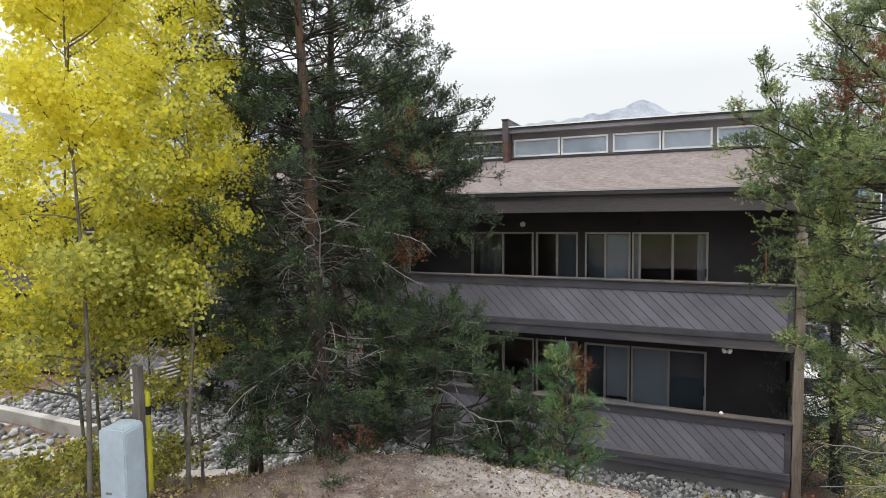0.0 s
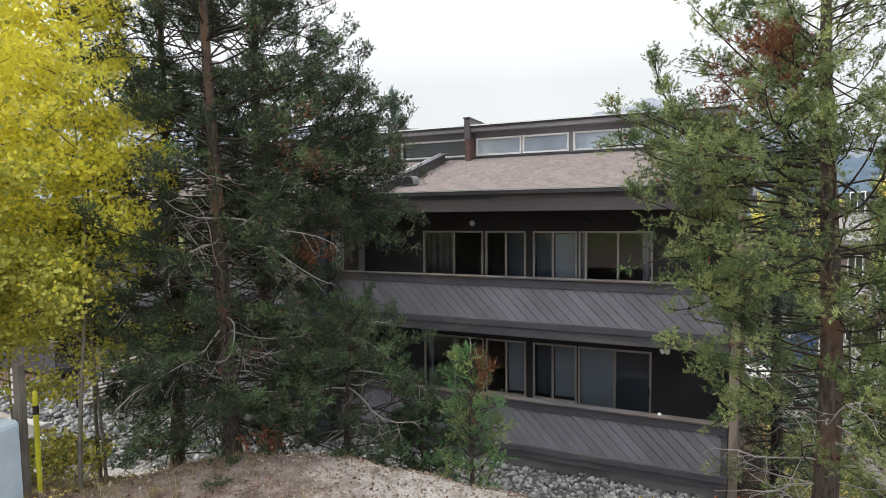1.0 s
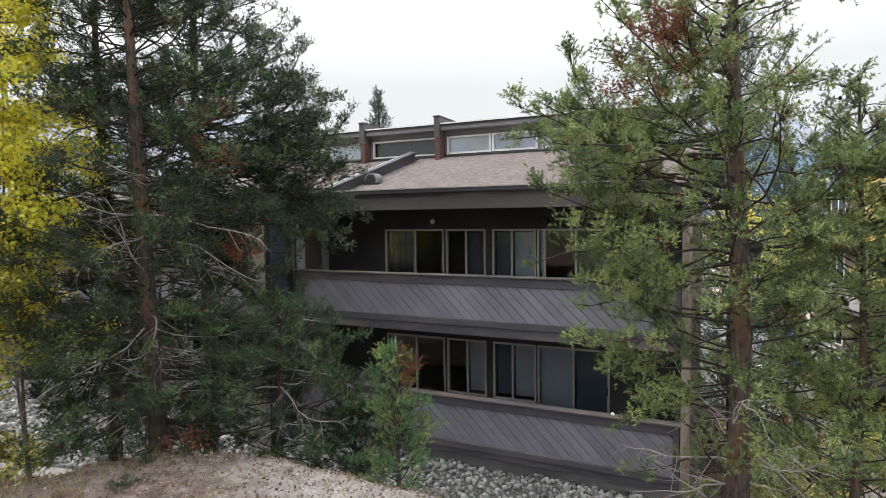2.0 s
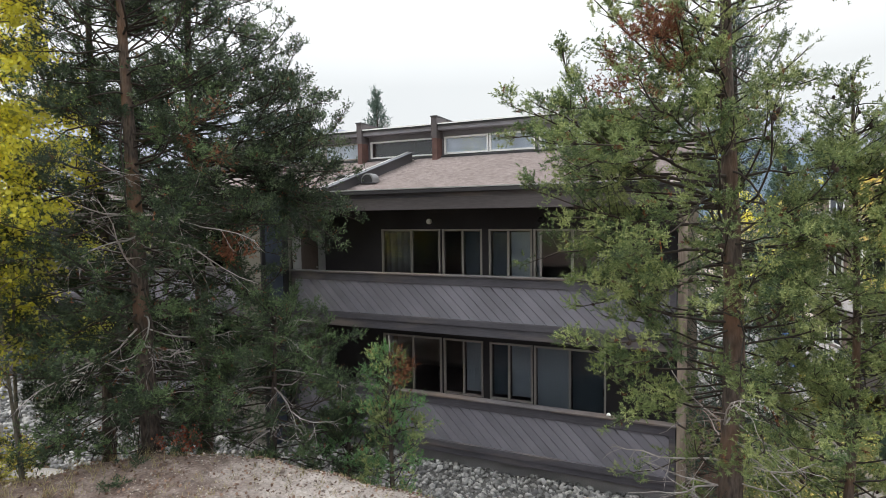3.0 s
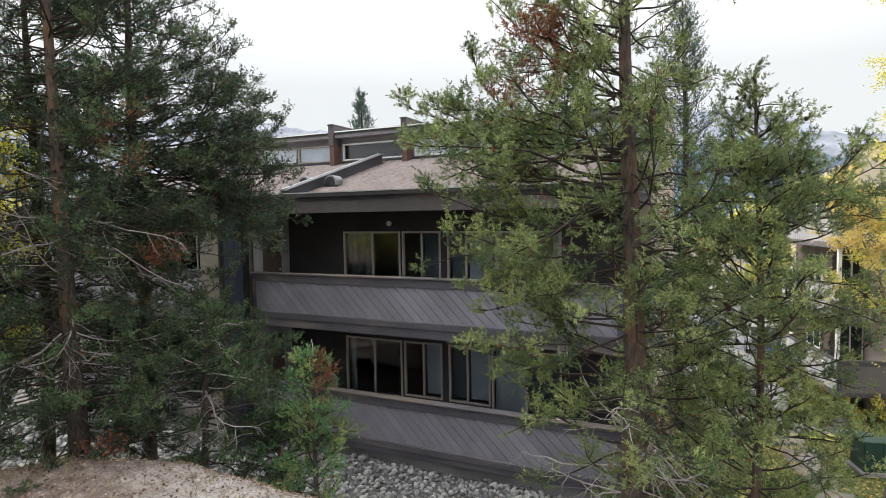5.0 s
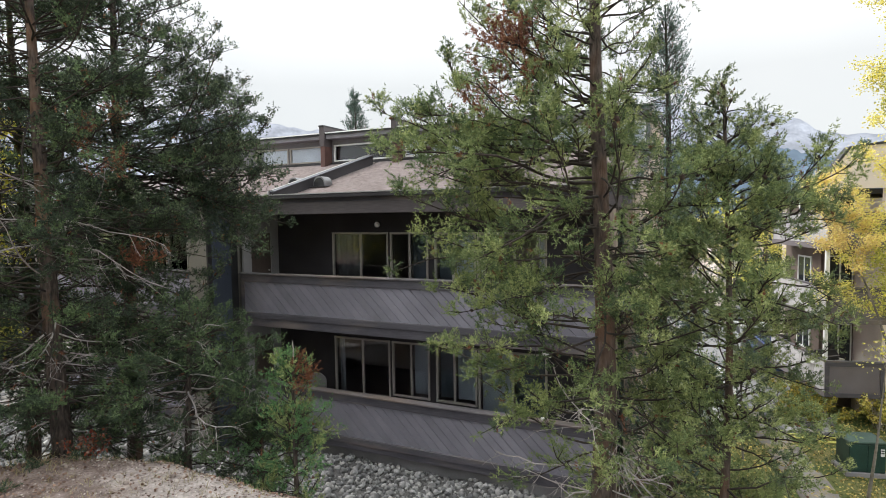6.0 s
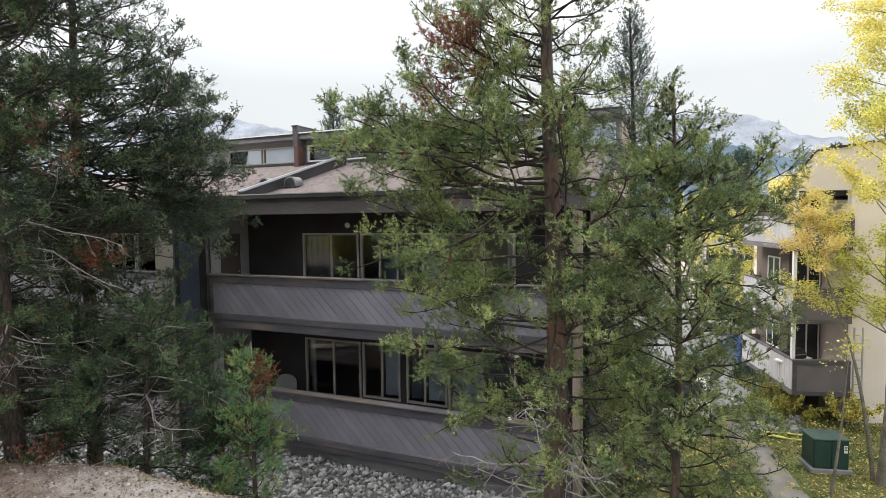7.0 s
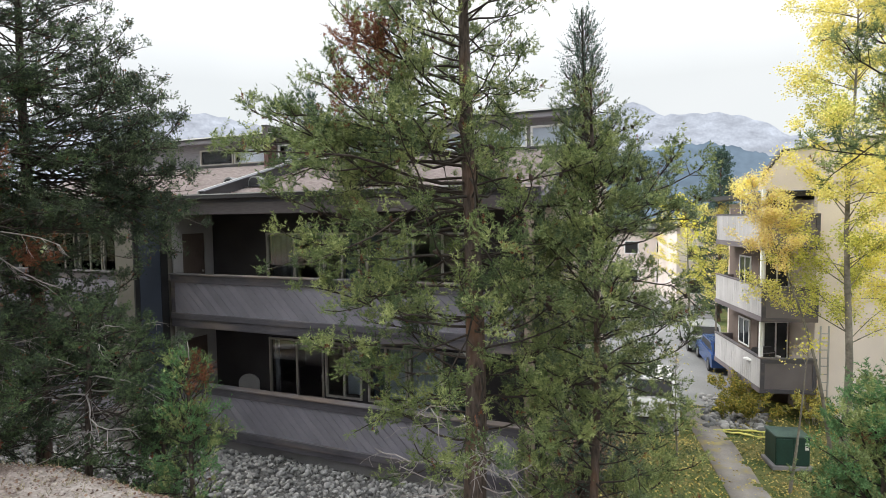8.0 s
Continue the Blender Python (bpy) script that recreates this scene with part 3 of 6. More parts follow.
for a, b in ((-1.96, 7.68), (LEFT_FLIP - 7.68, LEFT_FLIP + 1.96)):
    balcony(house, a, b, HIGH, 0.05, 2.28, "upper")
    balcony(house, a, b, LOW, 0.10, -0.62, "lower")
    part("foundation", boxes((a, b, -1.38, 0.0, -1.4, -0.62)), M_FOUND, house, "grey recessed foundation wall")
    part("ceiling_board", boxes((a, b, -1.38, 0.0, 5.30, 5.36)), M_TRIM, house, "dark balcony soffit")
    part("beam", boxes((a - 0.04, b + 0.3, -1.50, -1.38, 5.25, 5.545), bevel=0.008), M_BEAM, house, "brown painted beam under the eave")
    part("fascia_band", boxes((a - 0.04, b + 0.36, -1.47, -1.39, 5.545, 5.70)), M_TRIM, house)
    part("gutter", boxes((a, b - 0.15, -1.60, -1.47, 5.645, 5.745), bevel=0.01), M_GUTTER, house, "dark metal gutter")
    part("gutter_lip", boxes((a, b + 0.36, -1.605, -1.44, 5.747, 5.775)), M_LIP, house, "pale metal drip edge")
# corner post and the tall wing wall between the flats
part("corner_post", boxes((7.70, 7.88, -1.52, -1.34, -1.5, 5.25), bevel=0.012), surface("brown_post_wood", (0.22, 0.175, 0.145), 0.85, grain=20, grain_amt=0.25, stretch=(3, 3, 0.2), stain=((0.34, 0.28, 0.23), 2.0, (2, 2, 0.3))), house, "weathered brown corner post")
part("wing_wall", boxes((-2.80, -2.10, -2.46, 0.3, -1.4, 5.72)), M_PILASTER, house, "olive-beige stucco wing wall between balconies")
part("wing_corner", boxes((-2.13, -2.08, -2.49, -2.36, -1.4, 5.72), (-2.099, -2.06, -1.72, -1.5, -1.4, 5.72)), M_BLACK, house, "dark corner trim of the wing wall")
part("wing_panel", boxes((-2.099, -2.075, -2.355, -1.725, -1.4, 5.72)), M_BLUE, house, "slate-blue panel on the wing wall")
part("wing_cap", boxes((-2.85, -2.03, -2.52, 0.3, 5.72, 5.77)), M_GUTTER, house)
part("end_wall_fill", boxes((7.88, 8.05, -0.35, -0.02, -1.5, 5.5)), M_STUCCO, house)
bm = bmesh.new()
prism(bm, [(-0.02, -1.6), (10.0, -3.2), (10.0, 8.1), (4.4, 8.1), (4.4, 7.0), (-0.02, 5.8)], 0, 7.86, 8.06)
part("end_wall", bm, M_STUCCO, house, "pinkish-beige stucco end wall")
part("rear_wall", boxes((-12.4, 7.86, 9.8, 10.0, -3.2, 8.1)), M_STUCCO, house)

ROOF_A, ROOF_B = (-1.46, 5.53), (4.35, 7.115)
SLOPE = (ROOF_B[1] - ROOF_A[1]) / (ROOF_B[0] - ROOF_A[0])


def roof_z(y):
    return ROOF_A[1] + SLOPE * (y - ROOF_A[0])


def shingled_roof(x0, x1, parent):
    """A pitched deck with stepped courses of shingles."""
    bm = bmesh.new()
    prism(bm, [(ROOF_A[0], ROOF_A[1] - 0.02), (ROOF_B[0], ROOF_B[1] - 0.02), (ROOF_B[0], ROOF_B[1] - 0.2), (ROOF_A[0], ROOF_A[1] - 0.2)], 0, x0, x1)
    deck = part("roof", bm, M_TRIM, parent, "brownish-pink asphalt shingle roof")
    n = 44
    V, F = [], []
    for k in range(n):
        ya, yb = (ROOF_A[0] + (ROOF_B[0] - ROOF_A[0]) * s / n for s in (k, k + 1.25))
        yb = min(yb, ROOF_B[0])
        xs = np.arange(x0, x1 + 0.01, 0.45)
        jit = 0.004 * np.sin(xs * 37.1 + k * 5.7)
        za, zb = roof_z(ya) + 0.030, roof_z(yb) + 0.001
        base = len(V)
        for j, x in enumerate(xs):
            V += [(x, ya + jit[j] * 2, za - 0.03), (x, ya + jit[j] * 2, za + jit[j]), (x, yb, zb)]
        for j in range(len(xs) - 1):
            a, b = base + 3 * j, base + 3 * j + 3
            F += [(a, b, b + 1, a + 1), (a + 1, b + 1, b + 2, a + 2)]
    tagged(mesh_part("shingling", raw_mesh("shingling", V, F, [M_SHINGLE]), deck), kind="stuff")


shingled_roof(-1.0, 8.12, house)
shingled_roof(-12.4, -1.0, house)
bm = bmesh.new()
prism(bm, [(-1.30, roof_z(-1.30)), (3.75, roof_z(3.75)), (3.75, roof_z(3.75) + 0.33), (-1.25, roof_z(-1.25) + 0.27)], 0, -1.08, -0.95)
div = part("roof_divider", bm, M_GUTTER, house, "dark parapet dividing the roof, with a slate metal cap")
bm = bmesh.new()
prism(bm, [(-1.28, roof_z(-1.28) + 0.27), (3.77, roof_z(3.77) + 0.33), (3.77, roof_z(3.77) + 0.355), (-1.28, roof_z(-1.28) + 0.295)], 0, -1.10, -0.90)
part("metal_cap", bm, M_CAPMETAL, div, "dull slate-grey metal cap")
bm = bmesh.new()
prism(bm, [(-1.29, roof_z(-1.29) + 0.20), (3.78, roof_z(3.78) + 0.26), (3.78, roof_z(3.78) + 0.375), (-1.29, roof_z(-1.29) + 0.302)], 0, -1.150, -1.102)
part("cap_flange", bm, M_LIP, div, "pale metal flange")
bm = bmesh.new()
prism(bm, [(-0.3, roof_z(-0.3)), (4.2, roof_z(4.2)), (4.2, roof_z(4.2) + 0.05), (-0.3, roof_z(-0.3) + 0.05)], 0, 8.08, 8.16)
part("roof_edge_trim", bm, M_GUTTER, house)

# clerestory band with fins
CY = 4.35
CLER_PIERS = ((-12.4, -6.75), (-5.1, -5.03), (-3.42, -2.98), (-0.32, 0.0), (1.62, 1.66), (3.21, 3.36), (4.84, 4.88), (6.32, 6.44), (7.9, 8.0))
part("clerestory_wall", boxes((-12.4, 8.0, CY + 0.02, CY + 0.16, 6.8, 7.22), (-12.4, 8.0, CY + 0.02, CY + 0.16, 7.83, 8.2), *[(a, b, CY + 0.02, CY + 0.158, 7.22, 7.83) for a, b in CLER_PIERS]), M_FASCIA, house)
for a, b in ((0.0, 1.62), (1.66, 3.21), (3.36, 4.84), (4.88, 6.32), (6.44, 7.9)):
    window(house, a, b, 7.22, 7.83, [], (), CY, M_WHITE, 0.06, M_SKYGLASS, "white-framed clerestory window", "clerestory_window")
    # added panel behind the pane, coloured as reflected sky
    part("sky_reflection_panel", boxes((a + 0.02, b - 0.02, CY + 0.062, CY + 0.074, 7.2, 7.85)), M_SKYREFLECTION, house, "pale panel coloured as the sky's reflection")
for a, b in ((-2.98, -0.32), (-5.03, -3.42), (-6.75, -5.1)):
    window(house, a, b, 7.22, 7.83, [], (), CY, M_WHITE if a > -3 else M_ALU, 0.05, M_SKYGLASS, "narrow clerestory window in a pale frame", "clerestory_window")
    if a < -3.2:
        part("sky_reflection_panel", boxes((a + 0.02, b - 0.02, CY + 0.062, CY + 0.074, 7.2, 7.85)), M_SKYREFLECTION, house, "pale panel coloured as the sky's reflection")
# added black sheet stands in for the unlit space behind this window
part("unlit_space_backing", boxes((-3.1, -0.2, CY + 0.20, CY + 0.23, 7.1, 7.95)), M_BLACK, house)
part("clerestory_sill", boxes((-12.4, 8.05, CY - 0.12, CY + 0.02, 7.10, 7.17), bevel=0.01), M_GUTTER, house)
part("upper_roof", boxes((-12.4, 8.1, 3.98, 10.0, 8.02, 8.20)), M_FASCIA, house, "flat upper roof with grey-brown fascia")
part("upper_fascia", boxes((-12.4, 8.12, 3.94, 3.979, 8.15, 8.205)), M_BLACK, house)
part("upper_edge", boxes((-12.4, 8.14, 3.925, 10.02, 8.21, 8.25)), M_WHITE, house, "pale metal roof edge")
for fx_ in (-0.17, -3.17):
    fin = part("roof_fin", boxes((fx_ - 0.10, fx_ + 0.10, 3.86, 5.6, 7.75, 8.46)), M_BEAM, house, "brown fin wall with a rust-red lower face")
    part("fin_base", boxes((fx_ - 0.09, fx_ + 0.09, 3.90, 4.34, 7.0, 7.75)), M_REDFIN, fin)
    part("fin_cap", boxes((fx_ - 0.125, fx_ + 0.125, 3.83, 5.62, 8.46, 8.50)), M_GUTTER, fin)


def roof_vent(x, y):
    """A sheet-metal vent with a rounded hood and a dark mouth."""
    v = thing("roof_vent", "galvanised hooded roof vent on the shingles", "vent", "roof vents", (x, y, roof_z(y) - 0.01))
    w, d, h = 0.20, 0.36, 0.31
    arch = [(-w * math.cos(a), h - w + w * math.sin(a)) for a in np.linspace(0, math.pi, 13)]
    bm = bmesh.new()
    prism(bm, [(-w, 0.0), *arch, (w, 0.0)], 1, -d / 2, d / 2)
    hood = part("hood", bm, M_GALV, v)
    # black plate on the solid hood stands in for the shadow inside its opening
    bm = bmesh.new()
    prism(bm, [(-w * 0.86, 0.02), *[(p * 0.86, (q - 0.02) * 0.92) for p, q in arch], (w * 0.86, 0.02)], 1, -d / 2 - 0.006, -d / 2 - 0.002)
    part("mouth", bm, M_BLACK, hood, "black plate for the shadowed vent mouth")
    part("flashing", boxes((-w - 0.08, w + 0.08, -d / 2 - 0.06, d / 2 + 0.08, 0.02, 0.032)), M_CAPMETAL, v)


roof_vent(-0.62, 0.45)
roof_vent(-1.55, 0.45)
roof_vent(-7.2, 0.6)


def globe_light(x, z):
    lamp = thing("wall_light", "small round porch light on the dark wall", "light", "porch lights", (x, 0, z))
    bm = bmesh.new()
    bmesh.ops.create_cone(bm, cap_ends=True, segments=20, radius1=0.07, radius2=0.06, depth=0.05, matrix=pose(0, -0.025, 0, 90))
    part("base", bm, M_BLACK, lamp)
    bm = bmesh.new()
    bmesh.ops.create_uvsphere(bm, u_segments=16, v_segments=10, radius=0.075, matrix=Matrix.Translation((0, -0.10, 0)))
    part("globe", bm, M_WHITE if x < 3 else M_BLACK, lamp, "frosted glass globe" if x < 3 else "dark glass globe", True)


globe_light(1.52, 4.95)
globe_light(4.55, 4.97)


def flood_light(x, y, z):
    f = thing("floodlight", "white twin-head security floodlight under the fascia", "light", at=(x, y, z))
    bm = boxes((-0.05, 0.05, -0.04, 0.04, -0.03, 0.0), bevel=0.006)
    part("mount", bm, M_WHITE, f)
    for s in (-1, 1):
        bm = bmesh.new()
        bmesh.ops.create_cone(bm, cap_ends=True, segments=16, radius1=0.052, radius2=0.03, depth=0.10, matrix=pose(0.062 * s, -0.04, -0.085, 55, 0, 25 * s))
        part("lamp_head", bm, M_WHITE, f, smooth=False)


flood_light(6.45, -1.36, 2.28)


def patio_chair(x, y, z, turn):
    c = thing("patio_chair", "dark grey patio chair with a rounded back on the balcony", "chair", at=(x, y, z), turn=turn)
    m = M_FOUND
    part("seat", boxes((-0.25, 0.25, -0.24, 0.24, 0.40, 0.45), bevel=0.015), m, c)
    bm = bmesh.new()
    prof = [(-0.26, 0.45), (0.26, 0.45), (0.29, 0.78)] + [(0.29 * math.cos(a), 0.86 + 0.24 * math.sin(a)) for a in np.linspace(0.1, math.pi - 0.1, 9)] + [(-0.29, 0.78)]
    prism(bm, prof, 1, 0.20, 0.24)
    part("backrest", bm, m, c)
    for sx in (-0.22, 0.22):
        for sy in (-0.2, 0.2):
            part("leg", boxes((sx - 0.018, sx + 0.018, sy - 0.018, sy + 0.018, 0, 0.4)), m, c)


patio_chair(-0.2, -0.75, LOW, 20)


def cord(name, label, pts, r, mat, category):
    t = Tubes()
    t.add(pts, [r] * len(pts), 8)
    ob = new(name, t.mesh(name, mat))
    return tagged(ob, label, category)


M_ORANGE = surface("orange_hose_plastic", (0.42, 0.12, 0.06), 0.5, grain=40, grain_amt=0.1)
cord("hanging_hose", "orange-red hose hooked on the balcony wall", [(7.02, -0.02, 4.45), (7.15, -0.05, 4.52), (7.27, -0.06, 4.46), (7.31, -0.05, 4.25), (7.32, -0.04, 3.6), (7.32, -0.04, HIGH + 0.01)], 0.018, M_ORANGE, "hose")


def bowl(x, y, z):
    bm = bmesh.new()
    bmesh.ops.create_uvsphere(bm, u_segments=16, v_segments=8, radius=0.045)
    for v in bm.verts:
        v.co.z = max(v.co.z, -0.022) * 0.9 + 0.0198
    ob = part("bowl", bm, M_WHITE, None, smooth=True)
    ob.location = (x, y, z)
    tagged(ob, "small white bowl on the balcony rail cap", "bowl")


bowl(6.36, -1.44, LOW + 1.0)

# ---- trees ----


def frame_of(D):
    """Two unit vectors across each row of D."""
    ref = np.where(np.abs(D[:, 2:3]) < 0.9, np.array([[0.0, 0.0, 1.0]]), np.array([[1.0, 0.0, 0.0]]))
    u = np.cross(D, ref)
    u /= np.linalg.norm(u, axis=1)[:, None] + 1e-9
    return u, np.cross(D, u)


def needle_mesh(name, P, D, L, idx, mats, per, length, width, rng, wide=(48, 92)):
    """Bottle-brush shoots: thin single-triangle needles round each shoot axis, swept forward towards its end."""
    s = len(P)
    u, w = frame_of(D)
    k = rng.uniform(0.0, 1.0, (s, per))
    az = rng.uniform(0, 2 * np.pi, (s, per))
    a = np.radians(rng.uniform(*wide, (s, per)) * (1.0 - 0.50 * k ** 2))
    ring = u[:, None] * np.cos(az)[..., None] + w[:, None] * np.sin(az)[..., None]
    way = D[:, None] * np.cos(a)[..., None] + ring * np.sin(a)[..., None]
    base = P[:, None] + D[:, None] * (L[:, None] * k)[..., None]
    nl = length * rng.uniform(0.75, 1.15, (s, per)) * (1.0 - 0.25 * k)
    tip = base + way * nl[..., None]
    side = np.cross(way, rng.normal(size=(s, per, 3)))
    side *= (width / 2) / (np.linalg.norm(side, axis=2)[..., None] + 1e-9)
    V = np.stack([base + side, base - side, tip], 2).reshape(-1, 3)
    F = np.arange(len(V)).reshape(-1, 3)
    return raw_mesh(name, V, F, mats, np.repeat(idx, per))


def bent(p0, d0, length, n, rise, rng, wob=0.06):
    """A curved limb: starts along d0, bends by rise (up if positive)."""
    pts, p, d = [np.array(p0)], np.array(p0, float), np.array(d0, float)
    for k in range(n):
        d = d + np.array([0, 0, rise / n]) + rng.normal(size=3) * wob
        d /= np.linalg.norm(d)
        p = p + d * length / n
        pts.append(p.copy())
    return np.array(pts)


def along(pts, s):
    f = s * (len(pts) - 1)
    i = min(int(f), len(pts) - 2)
    p = pts[i] + (pts[i + 1] - pts[i]) * (f - i)
    d = pts[i + 1] - pts[i]
    return p, d / (np.linalg.norm(d) + 1e-9)


def turned(d, ang, up, rng):
    """d turned sideways by ang radians in the flat, lifted by up."""
    c, s = math.cos(ang), math.sin(ang)
    v = np.array([d[0] * c - d[1] * s, d[0] * s + d[1] * c, d[2] + up]) + rng.normal(size=3) * 0.12
    return v / np.linalg.norm(v)


def pine(label, base, top, r0, reach, seed, whorl=0.36, count=5, needles=26, nlen=0.060, nwid=0.0045, needle=None,
         dead_below=0.0, dead_share=0.0, bare_share=0.0, rust=(), lean=(0, 0), bias=None, cones=0, shoot=0.11, tilt=(0.45, -0.02, -0.25), subs=1.0, bark=None, boughs=(), spray=False, twigs=7.0, brushes=7, dark=None, light=None, leader=0.0, whorl_spread=0.10, inner=0.42):
    """A pine: tapered trunk, whorls of limbs that branch twice, needle shoots at the ends, dead grey twigs low down.
    reach: rows of (height, crown radius); tilt: limb rise at top, middle, bottom."""
    rng = np.random.default_rng(seed)
    needle = needle or M_NEEDLE
    bx, by = base
    bz = float(ground_z(bx, by)) - 0.15
    tree = thing("pine_tree", label, "tree", "pine trees", (bx, by, bz))
    H_ = top - bz
    zs = np.linspace(0, H_, 16)
    sway = np.stack([lean[0] * (zs / H_) + 0.05 * np.sin(zs * 0.8 + seed), lean[1] * (zs / H_) + 0.05 * np.sin(zs * 0.6 + 2 * seed), zs], -1)
    sway[:, :2] -= sway[0, :2]
    rad = r0 * (1 - zs / H_) ** 0.8 + 0.012
    rad[0] *= 1.35
    tt = Tubes()
    tt.add(sway, rad, 12)
    mesh_part("trunk", tt.mesh("trunk", bark or M_BARK), tree)
    if leader:
        lt = Tubes()
        lt.add([sway[-1] - np.array([0, 0, 0.1]), sway[-1] + np.array([0.01, 0, leader * 0.5]), sway[-1] + np.array([-0.01, 0, leader])], [0.012, 0.008, 0.004], 6)
        mesh_part("leader", lt.mesh("leader", M_TWIG), tree, "bare bleached leader shoot")
    limbs, dead = Tubes(), Tubes()
    hz, hr = np.array([r[0] for r in reach]) - bz, np.array([r[1] for r in reach])
    P, D, L, I = [], [], [], []
    cone_at = []
    z = hz[0]
    az0 = rng.uniform(0, 6.28)
    spots = []
    while z < H_ - 0.15:
        az0 += 0.9 + rng.uniform(0, 0.5)
        for b in range(count + int(rng.integers(-1, 2))):
            az = az0 + 2 * np.pi * b / count + rng.normal() * 0.25
            zz = z + rng.normal() * whorl_spread
            if zz > H_ - 0.1 or zz < hz[0] - 0.2:
                continue
            R = np.interp(zz, hz, hr) * rng.uniform(0.66, 1.06)
            if bias:
                R *= bias(az, zz + bz)
            if R >= 0.12:
                spots.append((zz, az, R))
        z += whorl * rng.uniform(0.8, 1.25) * (1.0 if z < 0.8 * H_ else 0.7)
    for z0, z1, a0, a1, n, r_lo, r_hi in boughs:
        spots += [(rng.uniform(z0, z1) - bz, rng.uniform(a0, a1), rng.uniform(r_lo, r_hi)) for _ in range(n)]
    for zz, az, R in spots:
        c0 = np.array([np.interp(zz, zs, sway[:, 0]), np.interp(zz, zs, sway[:, 1]), zz])
        f = zz / H_
        up = np.interp(f, [0, 0.5, 1], [tilt[2], tilt[1], tilt[0]]) + rng.normal() * 0.16
        d0 = np.array([math.cos(az), math.sin(az), up])
        d0 /= np.linalg.norm(d0)
        pts = bent(c0, d0, R, 7, 0.18 + rng.normal() * 0.22, rng, 0.17)
        r_b = min(0.005 + 0.0065 * R, 0.6 * np.interp(zz, zs, rad))
        is_dead = zz + bz < dead_below and rng.random() < dead_share
        (dead if is_dead else limbs).add(pts, np.linspace(r_b, 0.005, 8), 5)
        nsub = max(4, int(R * 9.0 * subs * (0.6 if is_dead else 1)))
        if spray or is_dead:
            for j in range(nsub):
                s = rng.uniform(0.14, 1.0)
                p, d = along(pts, s)
                sg = 1 if j % 2 else -1
                sl = (0.18 + 0.34 * R * (1.1 - s)) * rng.uniform(0.6, 1.25)
                sd = turned(d, sg * rng.uniform(0.5, 1.15), rng.uniform(-0.05, 0.35) - (0.4 if is_dead else 0), rng)
                sp = bent(p, sd, sl, 4, -0.3 if is_dead else 0.45, rng, 0.16 if is_dead else 0.08)
                (dead if is_dead else limbs).add(sp if is_dead else sp[::2], np.linspace(0.005, 0.002, 5 if is_dead else 3), 3)
                if is_dead:
                    for q in range(int(rng.integers(1, 4))):
                        p2, d2 = along(sp, rng.uniform(0.3, 1))
                        dead.add(bent(p2, turned(d2, rng.normal() * 0.9, rng.normal() * 0.3, rng), sl * 0.5, 3, -0.1, rng, 0.2), [0.003, 0.0025, 0.002, 0.0015], 3)
                    continue
                for q in range(max(2, int(sl / 0.085))):
                    t_ = rng.uniform(0.15, 1.0) if q else 1.0
                    p2, d2 = along(sp, min(t_, 0.999))
                    dd = d2 if q == 0 else turned(d2, rng.choice([-1, 1]) * rng.uniform(0.4, 1.0), rng.uniform(0.0, 0.5), rng)
                    P.append(p2)
                    D.append(dd)
                    L.append(shoot * rng.uniform(0.6, 1.25))
                    I.append(0)
        else:
            # side twigs along the outer limb, each carrying loose clusters of short brushes
            ntwig = max(2, int(R * twigs * rng.uniform(0.8, 1.2)))
            mood = rng.random()
            for j in range(ntwig):
                s = 1.0 if j == 0 else inner + (1 - inner) * rng.random() ** 0.8
                if j and rng.random() < bare_share:
                    continue
                p, d = along(pts, min(s, 0.999))
                sl = (0.08 + 0.22 * R * (1.15 - s)) * rng.uniform(0.6, 1.3)
                sd = d if j == 0 else turned(d, (1 if j % 2 else -1) * rng.uniform(0.3, 1.3), rng.uniform(-0.35, 0.75), rng)
                sp = bent(p, sd, sl, 3, 0.25, rng, 0.14)
                limbs.add(sp[::3], [0.006, 0.003], 3)
                tone = int(rng.choice([0, 2, 3], p=[0.5, 0.32, 0.18] if mood > 0.4 else [0.52, 0.14, 0.34]))
                for q in range(1 + int(sl / 0.15)):
                    p2, d2 = along(sp, 0.999 if q == 0 else rng.uniform(0.3, 0.9))
                    m = int(brushes * rng.uniform(0.6, 1.35))
                    fan = rng.normal(size=(m, 3))
                    fan *= (0.75 / (np.linalg.norm(fan, axis=1) + 1e-9))[:, None]
                    fan += d2 * 0.45 + np.array([0, 0, 0.42])
                    fan /= np.linalg.norm(fan, axis=1)[:, None]
                    P += list(p2 + fan * 0.015 + rng.normal(size=(m, 3)) * 0.035)
                    D += list(fan)
                    L += list(shoot * rng.uniform(0.6, 1.4, m))
                    I += [tone] * m
        if not is_dead:
            p2, d2 = along(pts, 0.999)
            P.append(p2)
            D.append(d2)
            L.append(shoot * 1.3)
            I.append(0)
            if cones and rng.random() < 0.5:
                for q in range(int(rng.integers(1, cones + 1))):
                    p3, _ = along(pts, rng.uniform(0.4, 0.95))
                    cone_at.append(p3)
    p_top = sway[-1]
    P.append(p_top - np.array([0, 0, 0.05]))
    D.append(np.array([0, 0, 1.0]))
    L.append(shoot * 1.6)
    I.append(0)
    P, D, L, I = np.array(P), np.array(D), np.array(L), np.array(I)
    if spray:
        D[:, 2] += 0.40
        D /= np.linalg.norm(D, axis=1)[:, None]
    world_P = P + np.array([bx, by, bz])
    for cx, cy, cz, cr in rust:
        dd = np.linalg.norm(world_P - np.array([cx, cy, cz]), axis=1)
        I[dd < cr * rng.uniform(0.6, 1.1, len(P))] = 1
    I[rng.random(len(P)) < 0.012] = 1
